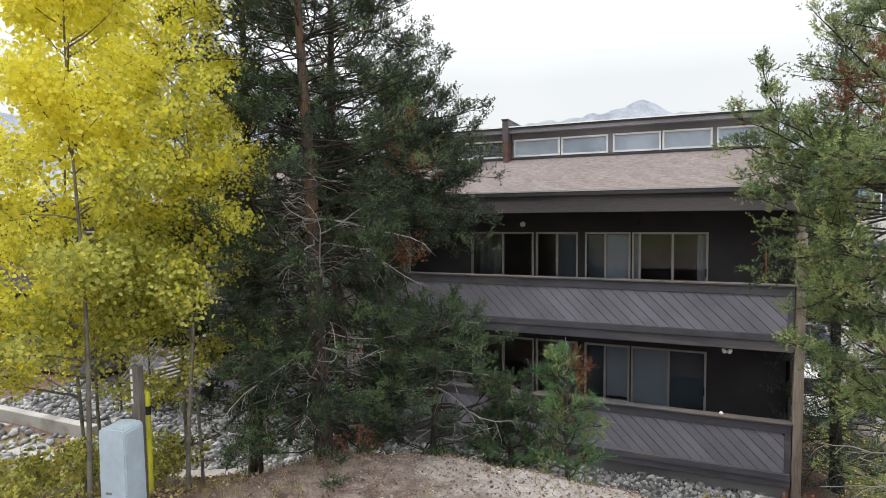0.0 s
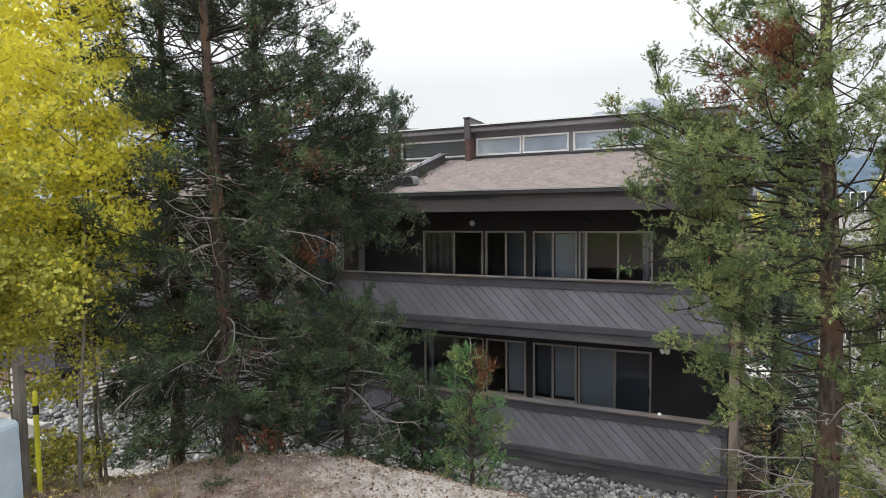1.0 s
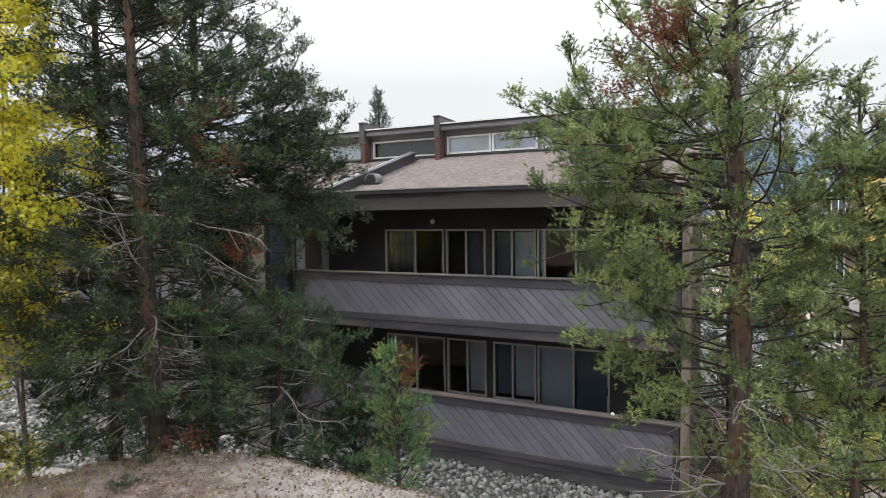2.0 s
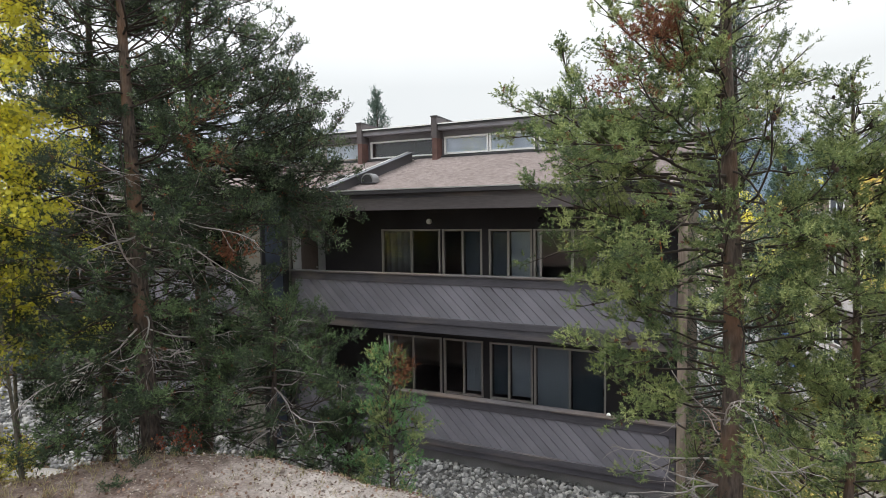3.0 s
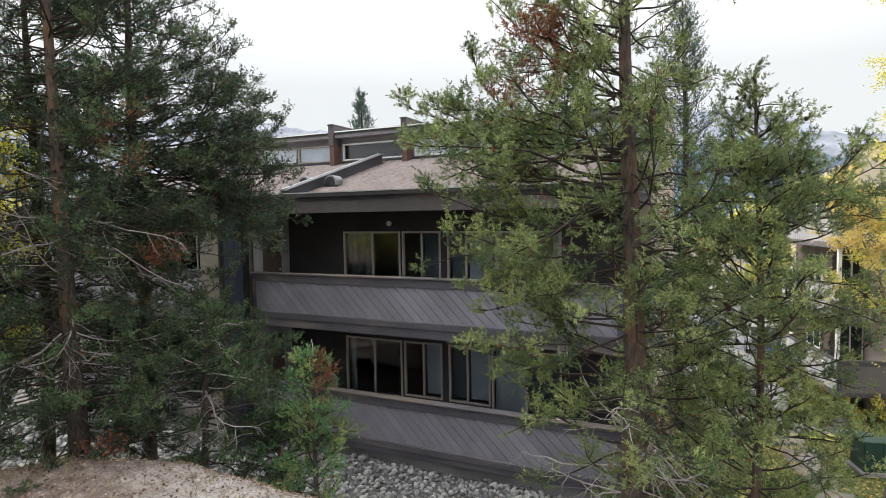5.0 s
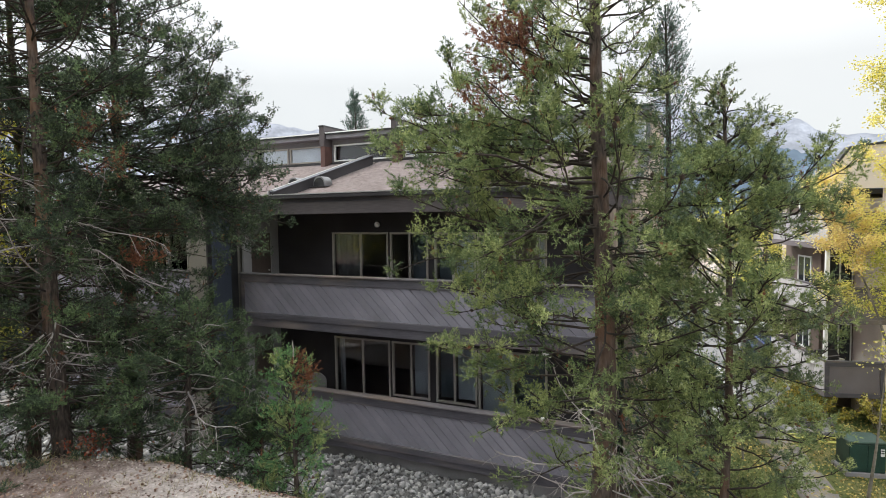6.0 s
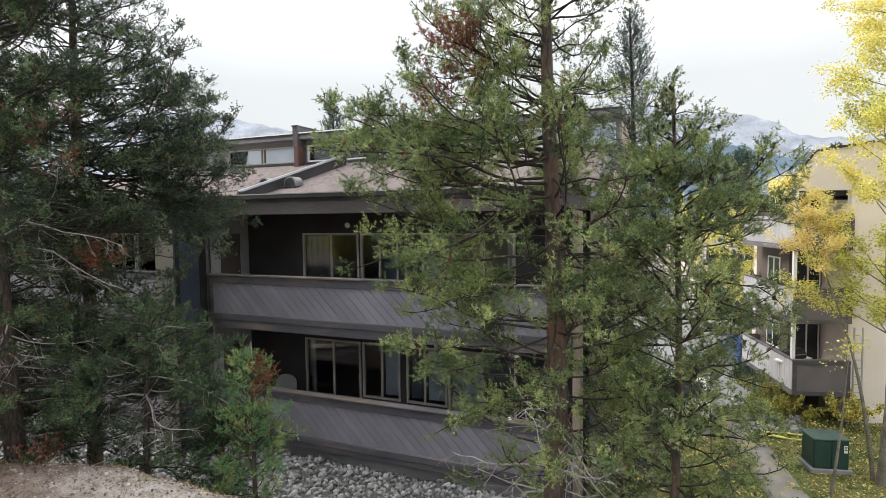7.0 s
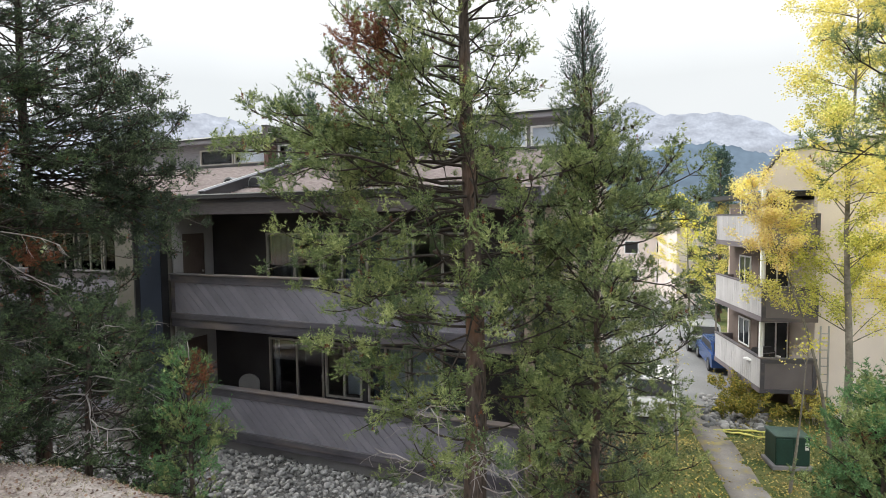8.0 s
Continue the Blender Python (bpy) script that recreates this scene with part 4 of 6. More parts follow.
    mesh_part("branchwork", limbs.mesh("branchwork", M_LIMB), tree)
    if dead.n:
        mesh_part("deadwood", dead.mesh("deadwood", M_TWIG), tree, "bare grey dead branches")
    mesh_part("crown", needle_mesh("crown", P, D, L, I, [needle, M_RUST, light or M_NEEDLE_LIGHT, dark or M_NEEDLE_DEEP], needles, nlen, nwid, rng), tree)
    if cone_at:
        ico = bmesh.new()
        bmesh.ops.create_icosphere(ico, subdivisions=1, radius=1.0)
        for v in ico.verts:
            v.co = Vector((v.co.x * 0.02, v.co.y * 0.02, v.co.z * (0.034 if v.co.z > 0 else 0.024)))
        shape = bpy.data.meshes.new("cone")
        ico.to_mesh(shape)
        ico.free()
        shape.materials.append(M_CONE)
        for p in cone_at[:150]:
            ob = mesh_part("cone", shape, tree)
            k = rng.uniform(0.8, 1.3)
            ob.matrix_basis = Matrix.LocRotScale(Vector(p + rng.normal(size=3) * 0.03), Euler(rng.normal(size=3) * 0.6), (k, k, k))
    return tree


def leaf_mesh(name, P, size, mats, idx, rng, flat=0.5):
    """Small rounded leaves, each a folded six-sided blade."""
    n = len(P)
    N = rng.normal(size=(n, 3))
    N[:, 2] = np.abs(N[:, 2]) * flat + 0.2
    N /= np.linalg.norm(N, axis=1)[:, None]
    u, w = frame_of(N)
    spin = rng.uniform(0, 2 * np.pi, n)
    u, w = u * np.cos(spin)[:, None] + w * np.sin(spin)[:, None], w * np.cos(spin)[:, None] - u * np.sin(spin)[:, None]
    sz = size * rng.uniform(0.65, 1.2, n)[:, None]
    ring = [P + sz * (u * a + w * b + N * c) for a, b, c in ((-0.5, 0, 0.0), (-0.25, 0.45, 0.10), (0.22, 0.42, 0.10), (0.58, 0, 0.0), (0.22, -0.42, 0.10), (-0.25, -0.45, 0.10))]
    V = np.stack(ring, 1).reshape(-1, 3)
    b = np.arange(n)[:, None] * 6
    F = np.concatenate([b + np.array([[0, 1, 2, 3]]), b + np.array([[0, 3, 4, 5]])])
    return raw_mesh(name, V, F, mats, np.concatenate([idx, idx]))


def leaf_mesh_far(name, P, size, mats, idx, rng):
    """The same leaves, each a plain four-cornered blade, for trees further off."""
    n = len(P)
    N = rng.normal(size=(n, 3))
    N /= np.linalg.norm(N, axis=1)[:, None]
    u, w = frame_of(N)
    sz = size * rng.uniform(0.65, 1.2, n)[:, None] * 0.5
    V = np.stack([P - u * sz, P + w * sz * 0.9, P + u * sz, P - w * sz * 0.9], 1).reshape(-1, 3)
    return raw_mesh(name, V, np.arange(4 * n).reshape(-1, 4), mats, idx)


def aspen(label, base, top, r0, crown0, radius, seed, leaves, size, mats, share=0.5, lean=(0, 0), group="aspen trees", zlow=None, taper=0.55, name="aspen_tree"):
    """A slim aspen: pale trunk, thin ascending limbs, loose clusters of round leaves."""
    rng = np.random.default_rng(seed)
    bx, by = base
    bz = (float(ground_z(bx, by)) if zlow is None else zlow) - 0.1
    tree = thing(name, label, "tree", group, (bx, by, bz))
    H_ = top - bz
    zs = np.linspace(0, H_, 14)
    sway = np.stack([lean[0] * (zs / H_) ** 1.3 + 0.08 * np.sin(zs * 0.7 + seed), lean[1] * (zs / H_) ** 1.3 + 0.08 * np.sin(zs * 0.9 + 1.7 * seed), zs], -1)
    sway[:, :2] -= sway[0, :2]
    rad = r0 * (1 - zs / H_) ** 1.15 + 0.005
    tt = Tubes()
    tt.add(sway, rad, 10)
    mesh_part("trunk", tt.mesh("trunk", M_ASPENBARK), tree)
    limbs = Tubes()
    ends = []
    n = int((H_ - crown0 + bz) * 7)
    for k in range(n):
        zz = rng.uniform(crown0 - bz, H_ * 0.98)
        f = (zz - crown0 + bz) / max(H_ - crown0 + bz, 0.1)
        az = rng.uniform(0, 2 * np.pi)
        R = radius * (1 - taper * f) * rng.uniform(0.45, 1.1)
        c0 = np.array([np.interp(zz, zs, sway[:, 0]), np.interp(zz, zs, sway[:, 1]), zz])
        d0 = np.array([math.cos(az), math.sin(az), 0.55 + rng.normal() * 0.25])
        pts = bent(c0, d0 / np.linalg.norm(d0), R * 1.15, 6, 0.15, rng, 0.10)
        limbs.add(pts[::2], np.linspace(min(0.018, 0.006 + 0.01 * R), 0.003, 4), 4)
        for j in range(max(3, int(R * 6))):
            p, d = along(pts, rng.uniform(0.25, 1))
            sp = bent(p, turned(d, rng.normal() * 0.9, rng.normal() * 0.35, rng), 0.22 + 0.25 * rng.random(), 3, -0.1, rng, 0.15)
            if j % 3 == 0:
                limbs.add(sp[::3], [0.004, 0.002], 3)
            ends += [sp[1], sp[2], sp[3]]
    ends = np.array(ends)
    pick = rng.integers(0, len(ends), leaves)
    P = ends[pick] + rng.normal(size=(leaves, 3)) * np.array([0.11, 0.11, 0.09])
    mesh_part("branchwork", limbs.mesh("branchwork", M_ASPENBARK), tree)
    patch = np.sin(P[:, 0] * 1.9 + seed) + np.sin(P[:, 2] * 1.3 + 0.5 * seed) + rng.normal(size=leaves) * 0.8 + 2.2 * (P[:, 2] - P[:, 2].mean()) / (H_ * 0.5)
    I = (patch > np.quantile(patch, share)).astype(int)
    mesh_part("crown", (leaf_mesh_far if by > -9.0 else leaf_mesh)("crown", P, size, mats, I, rng), tree)
    return tree


# right-hand lodgepole, close to the path of view


def right_reach(az, z):
    """Crown radius to the one side and the other, against the rows of the lodgepole."""
    side = 0.5 + 0.5 * math.cos(az)
    far = np.interp(z, (2.0, 4.5, 5.4, 6.2, 6.9, 7.3, 8.0), (0.70, 0.72, 0.60, 0.32, 0.50, 0.95, 1.0))
    return (1 - side) + side * far


def wide_boughs(az, z):
    """One broad shelf of boughs reaching out over the roof's edge, drawn in below it."""
    out_ = max(0.0, math.cos(az - 0.30)) ** 1.2
    return 1.0 + out_ * np.interp(z, (3.2, 3.9, 5.1, 5.4, 5.7, 6.9, 7.5, 8.6), (0.0, -0.36, -0.36, -0.1, 0.45, 0.42, 0.10, 0.0))


pine("tall lodgepole pine with reddish bark and a rusty dead patch", (8.38, -6.58), 9.6, 0.15,
     [(0.6, 0.8), (1.8, 1.15), (2.6, 1.6), (3.2, 2.0), (4.3, 1.75), (4.8, 2.3), (5.4, 2.8), (6.0, 2.45), (6.4, 2.0), (7.0, 1.45), (8.3, 1.25), (9.6, 0.4)], 11, whorl=0.25, count=6, needles=20, nlen=0.043, nwid=0.0090, shoot=0.095, twigs=7.4, brushes=7, inner=0.35,
     dead_below=3.0, dead_share=0.42, bare_share=0.10, rust=[(7.46, -7.68, 6.75, 0.60), (7.15, -7.25, 6.65, 0.45), (6.6, -6.6, 3.5, 0.25)], cones=4,
     boughs=[(6.2, 6.7, 3.75, 4.35, 6, 1.1, 1.6), (4.8, 5.6, 2.5, 3.7, 8, 1.8, 2.45), (5.6, 6.2, 2.6, 3.9, 8, 1.4, 2.1)], bias=right_reach, lean=(-0.10, 0.0), tilt=(0.22, 0.0, -0.25))
pine("dense green pine close beside the tall lodgepole", (9.60, -5.9), 6.6, 0.055,
     [(0.6, 1.2), (2.6, 1.35), (4.0, 1.3), (4.8, 1.05), (5.4, 0.7), (6.2, 0.35), (6.6, 0.12)], 17, whorl=0.26, count=6, needles=21, nlen=0.044, nwid=0.0086, shoot=0.095, twigs=8.4, inner=0.16, needle=M_NEEDLE, light=M_NEEDLE_LIGHT, dark=M_NEEDLE_GREY, cones=2, tilt=(0.7, 0.15, -0.2),
     boughs=[(4.7, 5.1, -0.6, 0.5, 5, 1.0, 1.5), (5.2, 5.5, 1.2, 4.5, 4, 0.6, 1.0)])
# left group
pine("tall lodgepole pine with grey dead lower branches and orange bark", (0.30, -7.62), 11.0, 0.145,
     [(1.6, 1.6), (3.0, 2.0), (4.5, 2.1), (6.0, 2.3), (7.2, 2.1), (8.4, 1.9), (9.5, 1.6), (11.0, 0.5)], 23, whorl=0.27, count=6, needles=15, nlen=0.043, nwid=0.0110, brushes=7, shoot=0.10, twigs=7.0,
     needle=M_NEEDLE_DARK, boughs=[(2.0, 4.6, -2.4, 1.0, 22, 1.3, 2.1), (4.6, 6.4, -0.9, 0.9, 8, 1.6, 2.3), (4.45, 4.75, 0.1, 0.55, 4, 1.4, 1.75)], dead_below=5.6, dead_share=0.18, bare_share=0.06, rust=[(2.1, -7.7, 6.15, 0.60), (1.78, -7.1, 4.65, 0.62), (1.5, -8.3, 3.4, 0.35)], lean=(-0.5, 0.1), light=M_NEEDLE_DEEPGREEN, dark=M_NEEDLE_DUSK,
     bias=lambda az, z: 1.0 + 0.12 * max(0.0, math.cos(az)))
pine("lodgepole pine with a dark trunk and a broad shelf of boughs", (-0.75, -5.75), 12.0, 0.14,
     [(1.4, 1.7), (3.0, 2.3), (4.5, 2.4), (6.5, 2.5), (8.0, 2.1), (10.0, 1.4), (12.0, 0.3)], 31, whorl=0.28, count=7, needles=8, nlen=0.046, nwid=0.0175, shoot=0.095, brushes=6, twigs=6.4,
     needle=M_NEEDLE_DARK, dead_below=3.6, dead_share=0.15, bare_share=0.05, light=M_NEEDLE_GREY, dark=M_NEEDLE_DUSK, bias=wide_boughs,
     boughs=[(5.7, 7.0, -0.2, 0.75, 20, 2.2, 3.15), (5.55, 6.3, 0.05, 0.75, 16, 2.7, 3.4), (7.0, 8.3, -0.3, 0.8, 8, 1.5, 2.3)])
pine("dark dense lodgepole pine behind the aspens", (-1.75, -7.0), 11.0, 0.12,
     [(1.8, 1.9), (3.5, 2.2), (6.0, 2.0), (8.5, 1.5), (11.0, 0.3)], 37, whorl=0.28, count=6, needles=7, nlen=0.047, nwid=0.0195, brushes=6, shoot=0.10, twigs=6.5, needle=M_NEEDLE_DARK, dead_below=3.2, dead_share=0.12, light=M_NEEDLE_GREY)
pine("low spreading pine with drooping green boughs", (1.65, -6.5), 3.8, 0.06,
     [(1.2, 1.4), (1.8, 1.9), (2.6, 1.6), (3.2, 0.9), (3.7, 0.2)], 41, whorl=0.20, count=7, needles=14, nlen=0.043, nwid=0.0112, shoot=0.095, twigs=8.2, needle=M_NEEDLE_DARK, dead_below=4.2, dead_share=0.14, lean=(0.2, 0), light=M_NEEDLE_DEEPGREEN)
# young pines
pine("small young pine with a rust-brown dead side", (3.98, -6.52), 3.10, 0.030,
     [(0.9, 0.52), (1.6, 0.64), (2.2, 0.50), (2.7, 0.33), (3.1, 0.12)], 53, whorl=0.18, count=6, needles=24, nlen=0.045, nwid=0.0092, needle=M_NEEDLE_YOUNG,
     rust=[(4.16, -6.48, 2.98, 0.24), (4.25, -6.45, 2.70, 0.30)], tilt=(1.0, 0.6, 0.2), twigs=8.5, shoot=0.12, inner=0.2, brushes=5, whorl_spread=0.03, light=M_NEEDLE_LIGHT, dark=M_NEEDLE, leader=0.24)
pine("bushy young pine at the foot of the slope", (2.95, -6.1), 2.25, 0.04,
     [(0.4, 0.8), (1.2, 0.85), (1.8, 0.5), (2.25, 0.1)], 59, whorl=0.20, count=6, needles=16, nlen=0.045, nwid=0.0115, needle=M_NEEDLE_DARK, tilt=(0.6, 0.3, 0.05), twigs=10.0, inner=0.2, shoot=0.10, brushes=7, light=M_NEEDLE_YOUNG)
pine("bushy young pine beside the lawn", (12.28, -6.1), 3.6, 0.040,
     [(1.5, 0.50), (2.4, 0.66), (3.0, 0.44), (3.5, 0.10)], 61, whorl=0.14, count=7, needles=21, nlen=0.046, nwid=0.0098, needle=M_NEEDLE_YOUNG, tilt=(0.9, 0.5, 0.15), twigs=11.0, inner=0.15, shoot=0.10, brushes=7, light=M_NEEDLE_LIGHT, dark=M_NEEDLE)
pine("lodgepole pine reaching a bough over the lawn", (13.6, -5.4), 9.0, 0.14,
     [(5.6, 1.6), (6.2, 2.2), (6.7, 1.3), (7.5, 1.0), (9.0, 0.3)], 67, whorl=0.46, count=5, needles=18, nlen=0.044, nwid=0.0092, shoot=0.095,
     boughs=[(5.7, 6.4, 2.8, 3.5, 6, 1.6, 2.2), (4.6, 5.6, 2.4, 3.9, 6, 0.8, 1.3)])
# behind the building
pine("blue-green spruce beside the end wall", (8.75, -0.35), 9.4, 0.12,
     [(-0.6, 1.5), (2.0, 1.4), (5.0, 1.05), (7.5, 0.6), (9.4, 0.08)], 71, whorl=0.21, count=8, needles=10, nlen=0.036, nwid=0.017, needle=M_SPRUCE, shoot=0.20, tilt=(0.5, 0.0, -0.15), subs=0.9, bark=M_LIMB, spray=True)
pine("dark spruce top behind the roof", (-9.35, 15.4), 12.6, 0.15,
     [(6.0, 1.8), (9.5, 1.1), (12.6, 0.05)], 73, whorl=0.34, count=7, needles=9, nlen=0.07, nwid=0.04, needle=M_SPRUCE, shoot=0.24, tilt=(0.6, 0.1, 0.0), bark=M_LIMB, subs=0.5, spray=True)

# aspens
AY = [M_YELLOWGREEN, M_YELLOW]
for k, (ax, ay, at, rr, lv, sh) in enumerate([(-1.2, -8.72, 9.5, 1.3, 13000, 0.35), (-1.95, -8.3, 10.0, 1.5, 15000, 0.25), (-1.25, -10.45, 9.0, 1.2, 17000, 0.35), (-2.6, -9.6, 10.0, 1.6, 17000, 0.2),
                                              (-3.6, -8.6, 10.5, 1.7, 15000, 0.2), (-0.75, -9.4, 7.0, 0.9, 6000, 0.6), (-4.6, -10.2, 10.0, 1.7, 12000, 0.3), (-2.2, -11.2, 8.5, 1.2, 9000, 0.4)]):
    aspen("slender aspen with bright yellow autumn leaves", (ax, ay), at, 0.022 + 0.004 * (k % 3), 2.5 + 0.3 * (k % 3), rr, 101 + k, int(lv * 1.15), 0.056, AY, sh)
AG = [M_GOLD, M_YELLOW]
aspen("tall white-barked aspen with thinning golden leaves", (14.95, 6.3), 13.0, 0.12, 1.4, 2.6, 131, 52000, 0.062, [M_YELLOWGREEN, M_GOLD], 0.30)
aspen("leaning aspen with orange-gold leaves at its top", (14.85, 6.5), 6.3, 0.06, 3.2, 1.25, 137, 12000, 0.052, [M_GOLD, M_ORANGELEAF], 0.45, (-2.3, 0.3))
aspen("thin bare sapling beside the footpath", (10.65, 6.5), 0.9, 0.03, -1.0, 0.4, 141, 60, 0.06, [M_GOLD, M_ORANGELEAF], 0.5, (0.05, 0.0))
aspen("tall aspen with yellow leaves beside the stucco wall", (17.2, 8.6), 12.0, 0.11, 1.0, 2.4, 151, 28000, 0.065, AG, 0.4)
aspen("young aspen in yellow leaf beyond the balconies", (12.4, 19.0), 5.2, 0.06, 0.5, 1.5, 157, 7000, 0.075, [M_YELLOWGREEN, M_GOLD], 0.4, zlow=-2.7)
aspen("thin aspen sapling on the lawn", (13.5, 5.0), 1.6, 0.045, 0.4, 0.7, 139, 150, 0.07, AG, 0.5, (0.55, 0.2))
# ---- far distance ----


def ridge(name, dist, rows, color, label, seed, glow=0.62):
    """A far mountain ridge, a plain hazy backdrop, swept round in azimuth (degrees from +y towards +x) by height angle."""
    rng = np.random.default_rng(seed)
    a = np.linspace(rows[0][0], rows[-1][0], 240)
    e = np.interp(a, [r[0] for r in rows], [r[1] for r in rows])
    e = e + 0.10 * np.sin(a * 3.1 + seed) + 0.06 * np.sin(a * 9.7) + 0.03 * rng.normal(size=len(a))
    V, F = [], []
    for k in range(len(a)):
        s, c = math.sin(radians(a[k])), math.cos(radians(a[k]))
        for d, el in ((dist, -2.0), (dist * 1.05, e[k] * 0.55), (dist * 1.12, e[k])):
            V.append((10 + d * s, -12 + d * c, 5 + d * math.tan(radians(el))))
    for k in range(len(a) - 1):
        for j in range(2):
            q = 3 * k + j
            F.append((q, q + 3, q + 4, q + 1))
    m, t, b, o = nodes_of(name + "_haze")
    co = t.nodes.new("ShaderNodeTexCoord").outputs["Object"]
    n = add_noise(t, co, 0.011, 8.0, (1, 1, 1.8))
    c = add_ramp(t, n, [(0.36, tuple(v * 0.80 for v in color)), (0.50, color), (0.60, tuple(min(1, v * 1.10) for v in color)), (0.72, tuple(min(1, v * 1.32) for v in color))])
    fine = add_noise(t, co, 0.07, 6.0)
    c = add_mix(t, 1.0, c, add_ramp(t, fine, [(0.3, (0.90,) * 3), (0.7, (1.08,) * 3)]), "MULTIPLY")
    # the ridge is no lamp: its emitted colour carries daylight and haze
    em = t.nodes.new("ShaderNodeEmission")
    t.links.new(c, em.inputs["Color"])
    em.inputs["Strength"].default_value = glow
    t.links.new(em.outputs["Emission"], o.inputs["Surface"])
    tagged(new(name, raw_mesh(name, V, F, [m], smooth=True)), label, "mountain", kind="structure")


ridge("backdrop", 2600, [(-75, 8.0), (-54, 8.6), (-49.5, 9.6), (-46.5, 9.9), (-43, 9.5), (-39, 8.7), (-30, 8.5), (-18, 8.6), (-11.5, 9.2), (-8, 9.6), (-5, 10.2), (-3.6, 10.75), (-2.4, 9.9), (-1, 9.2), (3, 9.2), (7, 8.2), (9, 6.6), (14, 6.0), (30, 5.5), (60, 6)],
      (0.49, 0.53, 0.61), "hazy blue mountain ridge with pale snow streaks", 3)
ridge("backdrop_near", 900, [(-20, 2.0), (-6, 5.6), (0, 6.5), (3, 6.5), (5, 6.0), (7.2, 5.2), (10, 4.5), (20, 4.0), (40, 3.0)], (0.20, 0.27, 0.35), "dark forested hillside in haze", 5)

# ---- beside and beyond: paths, neighbour building, parked cars ----


def draped(name, poly_fn, n, half, lift, mat, label, category, thick=0.08):
    """A paved strip laid along a middle line, following the ground."""
    V, F = [], []
    for k in range(n + 1):
        x, y, wx, wy = poly_fn(k / n)
        for s in (-1, 1):
            px, py = x + wx * half * s, y + wy * half * s
            z = float(ground_z(x, y)) + lift
            V += [(px, py, z), (px, py, z - thick)]
    for k in range(n):
        a, b = 4 * k, 4 * k + 4
        F += [(a, b, b + 2, a + 2), (a + 1, b + 1, b, a), (a + 2, b + 2, b + 3, a + 3)]
    return tagged(new(name, raw_mesh(name, V, F, [mat])), label, category, kind="structure")


draped("path", lambda s: (12.9 - 1.65 * s, 2.0 + 9.5 * s, 1, 0.17), 30, 0.52, 0.035, surface("worn_path_concrete", (0.23, 0.21, 0.195), 0.9, grain=50, grain_amt=0.2, blotch=0.9, blotch_amt=0.25, stain=((0.30, 0.25, 0.12), 2.2, (1, 1, 1))), "narrow concrete footpath strewn with leaves", "path")
draped("walkway", lambda s: (-1.8 - 8.0 * s, -6.45 - 0.35 * math.sin(s * 3), 0.05, 1), 20, 0.42, 0.05, M_CONCRETE, "pale concrete walkway beside the rock bed", "path")
M_ASPHALT = surface("light_asphalt", (0.20, 0.20, 0.20), 0.9, grain=40, grain_amt=0.2, blotch=0.3, blotch_amt=0.2)
bm = boxes((-14, 13.2, 11.8, 46, -2.75, -2.56), (8.3, 10.7, 8.3, 11.8, -2.75, -2.56))
tagged(part("parking_lot", bm, M_ASPHALT), "grey asphalt parking lot behind the buildings", "road", kind="structure")

M_NB = surface("warm_beige_stucco", (0.78, 0.69, 0.65), 0.9, grain=80, grain_amt=0.08, blotch=0.5, blotch_amt=0.08, bump=0.3)
M_NBRAIL = surface("grey_brown_rail_tone", (0.17, 0.15, 0.16), 0.75, grain=50, grain_amt=0.12, blotch=0.8, blotch_amt=0.12, vary=0.08)
# brown wall, its colour darkened for the shadow under the balconies
M_NBBACK = surface("shaded_brown_balcony_wall", (0.15, 0.115, 0.10), 0.85, grain=60, grain_amt=0.12, blotch=0.8, blotch_amt=0.15)
M_NBSIDE = surface("pale_rail_siding", (0.46, 0.45, 0.455), 0.8, grain=50, grain_amt=0.1, blotch=0.8, blotch_amt=0.1, vary=0.06)
NB_AT, NB_TURN, NB_W, NB_DEEP = (13.5, 11.0), 14.7, 1.95, 4.9
nb = thing("neighbour_building", "beige stucco condominium building with grey-panelled balconies and sloped parapet", "building", at=(*NB_AT, 0), turn=NB_TURN)
part("wall", boxes((NB_W + 0.01, 14, 0.25, 0.5, -3.2, 6.25), (NB_W + 0.01, 14, 0.5, 9.0, -3.2, 5.6)), M_NB, nb)
part("back_wall", boxes((0.75, NB_W + 0.008, 2.2, 5.4, -3.2, 5.35)), M_NBBACK, nb, "brown wall behind the balconies, shadow put into its colour")
bm = bmesh.new()
prism(bm, [(0.0, 5.95), (14, 5.95), (14, 9.2), (0.75, 7.35), (0.0, 6.35)], 1, 0.25, 0.5)
part("parapet", bm, M_NB, nb, "pale sloped stucco parapet")
bm = bmesh.new()
prism(bm, [(0.0, 6.35), (0.75, 7.35), (14, 9.2), (14, 9.3), (0.70, 7.43), (-0.06, 6.38)], 1, 0.2, 0.56)
part("parapet_cap", bm, M_GUTTER, nb, "thin dark roof edge")
part("roof", boxes((0.72, 14.2, 0.56, 9.2, 5.75, 5.94)), M_GUTTER, nb)
M_FARGLASS = surface("dark_far_glass", (0.03, 0.035, 0.04), 0.08, grain=5, grain_amt=0.1, bump=0)
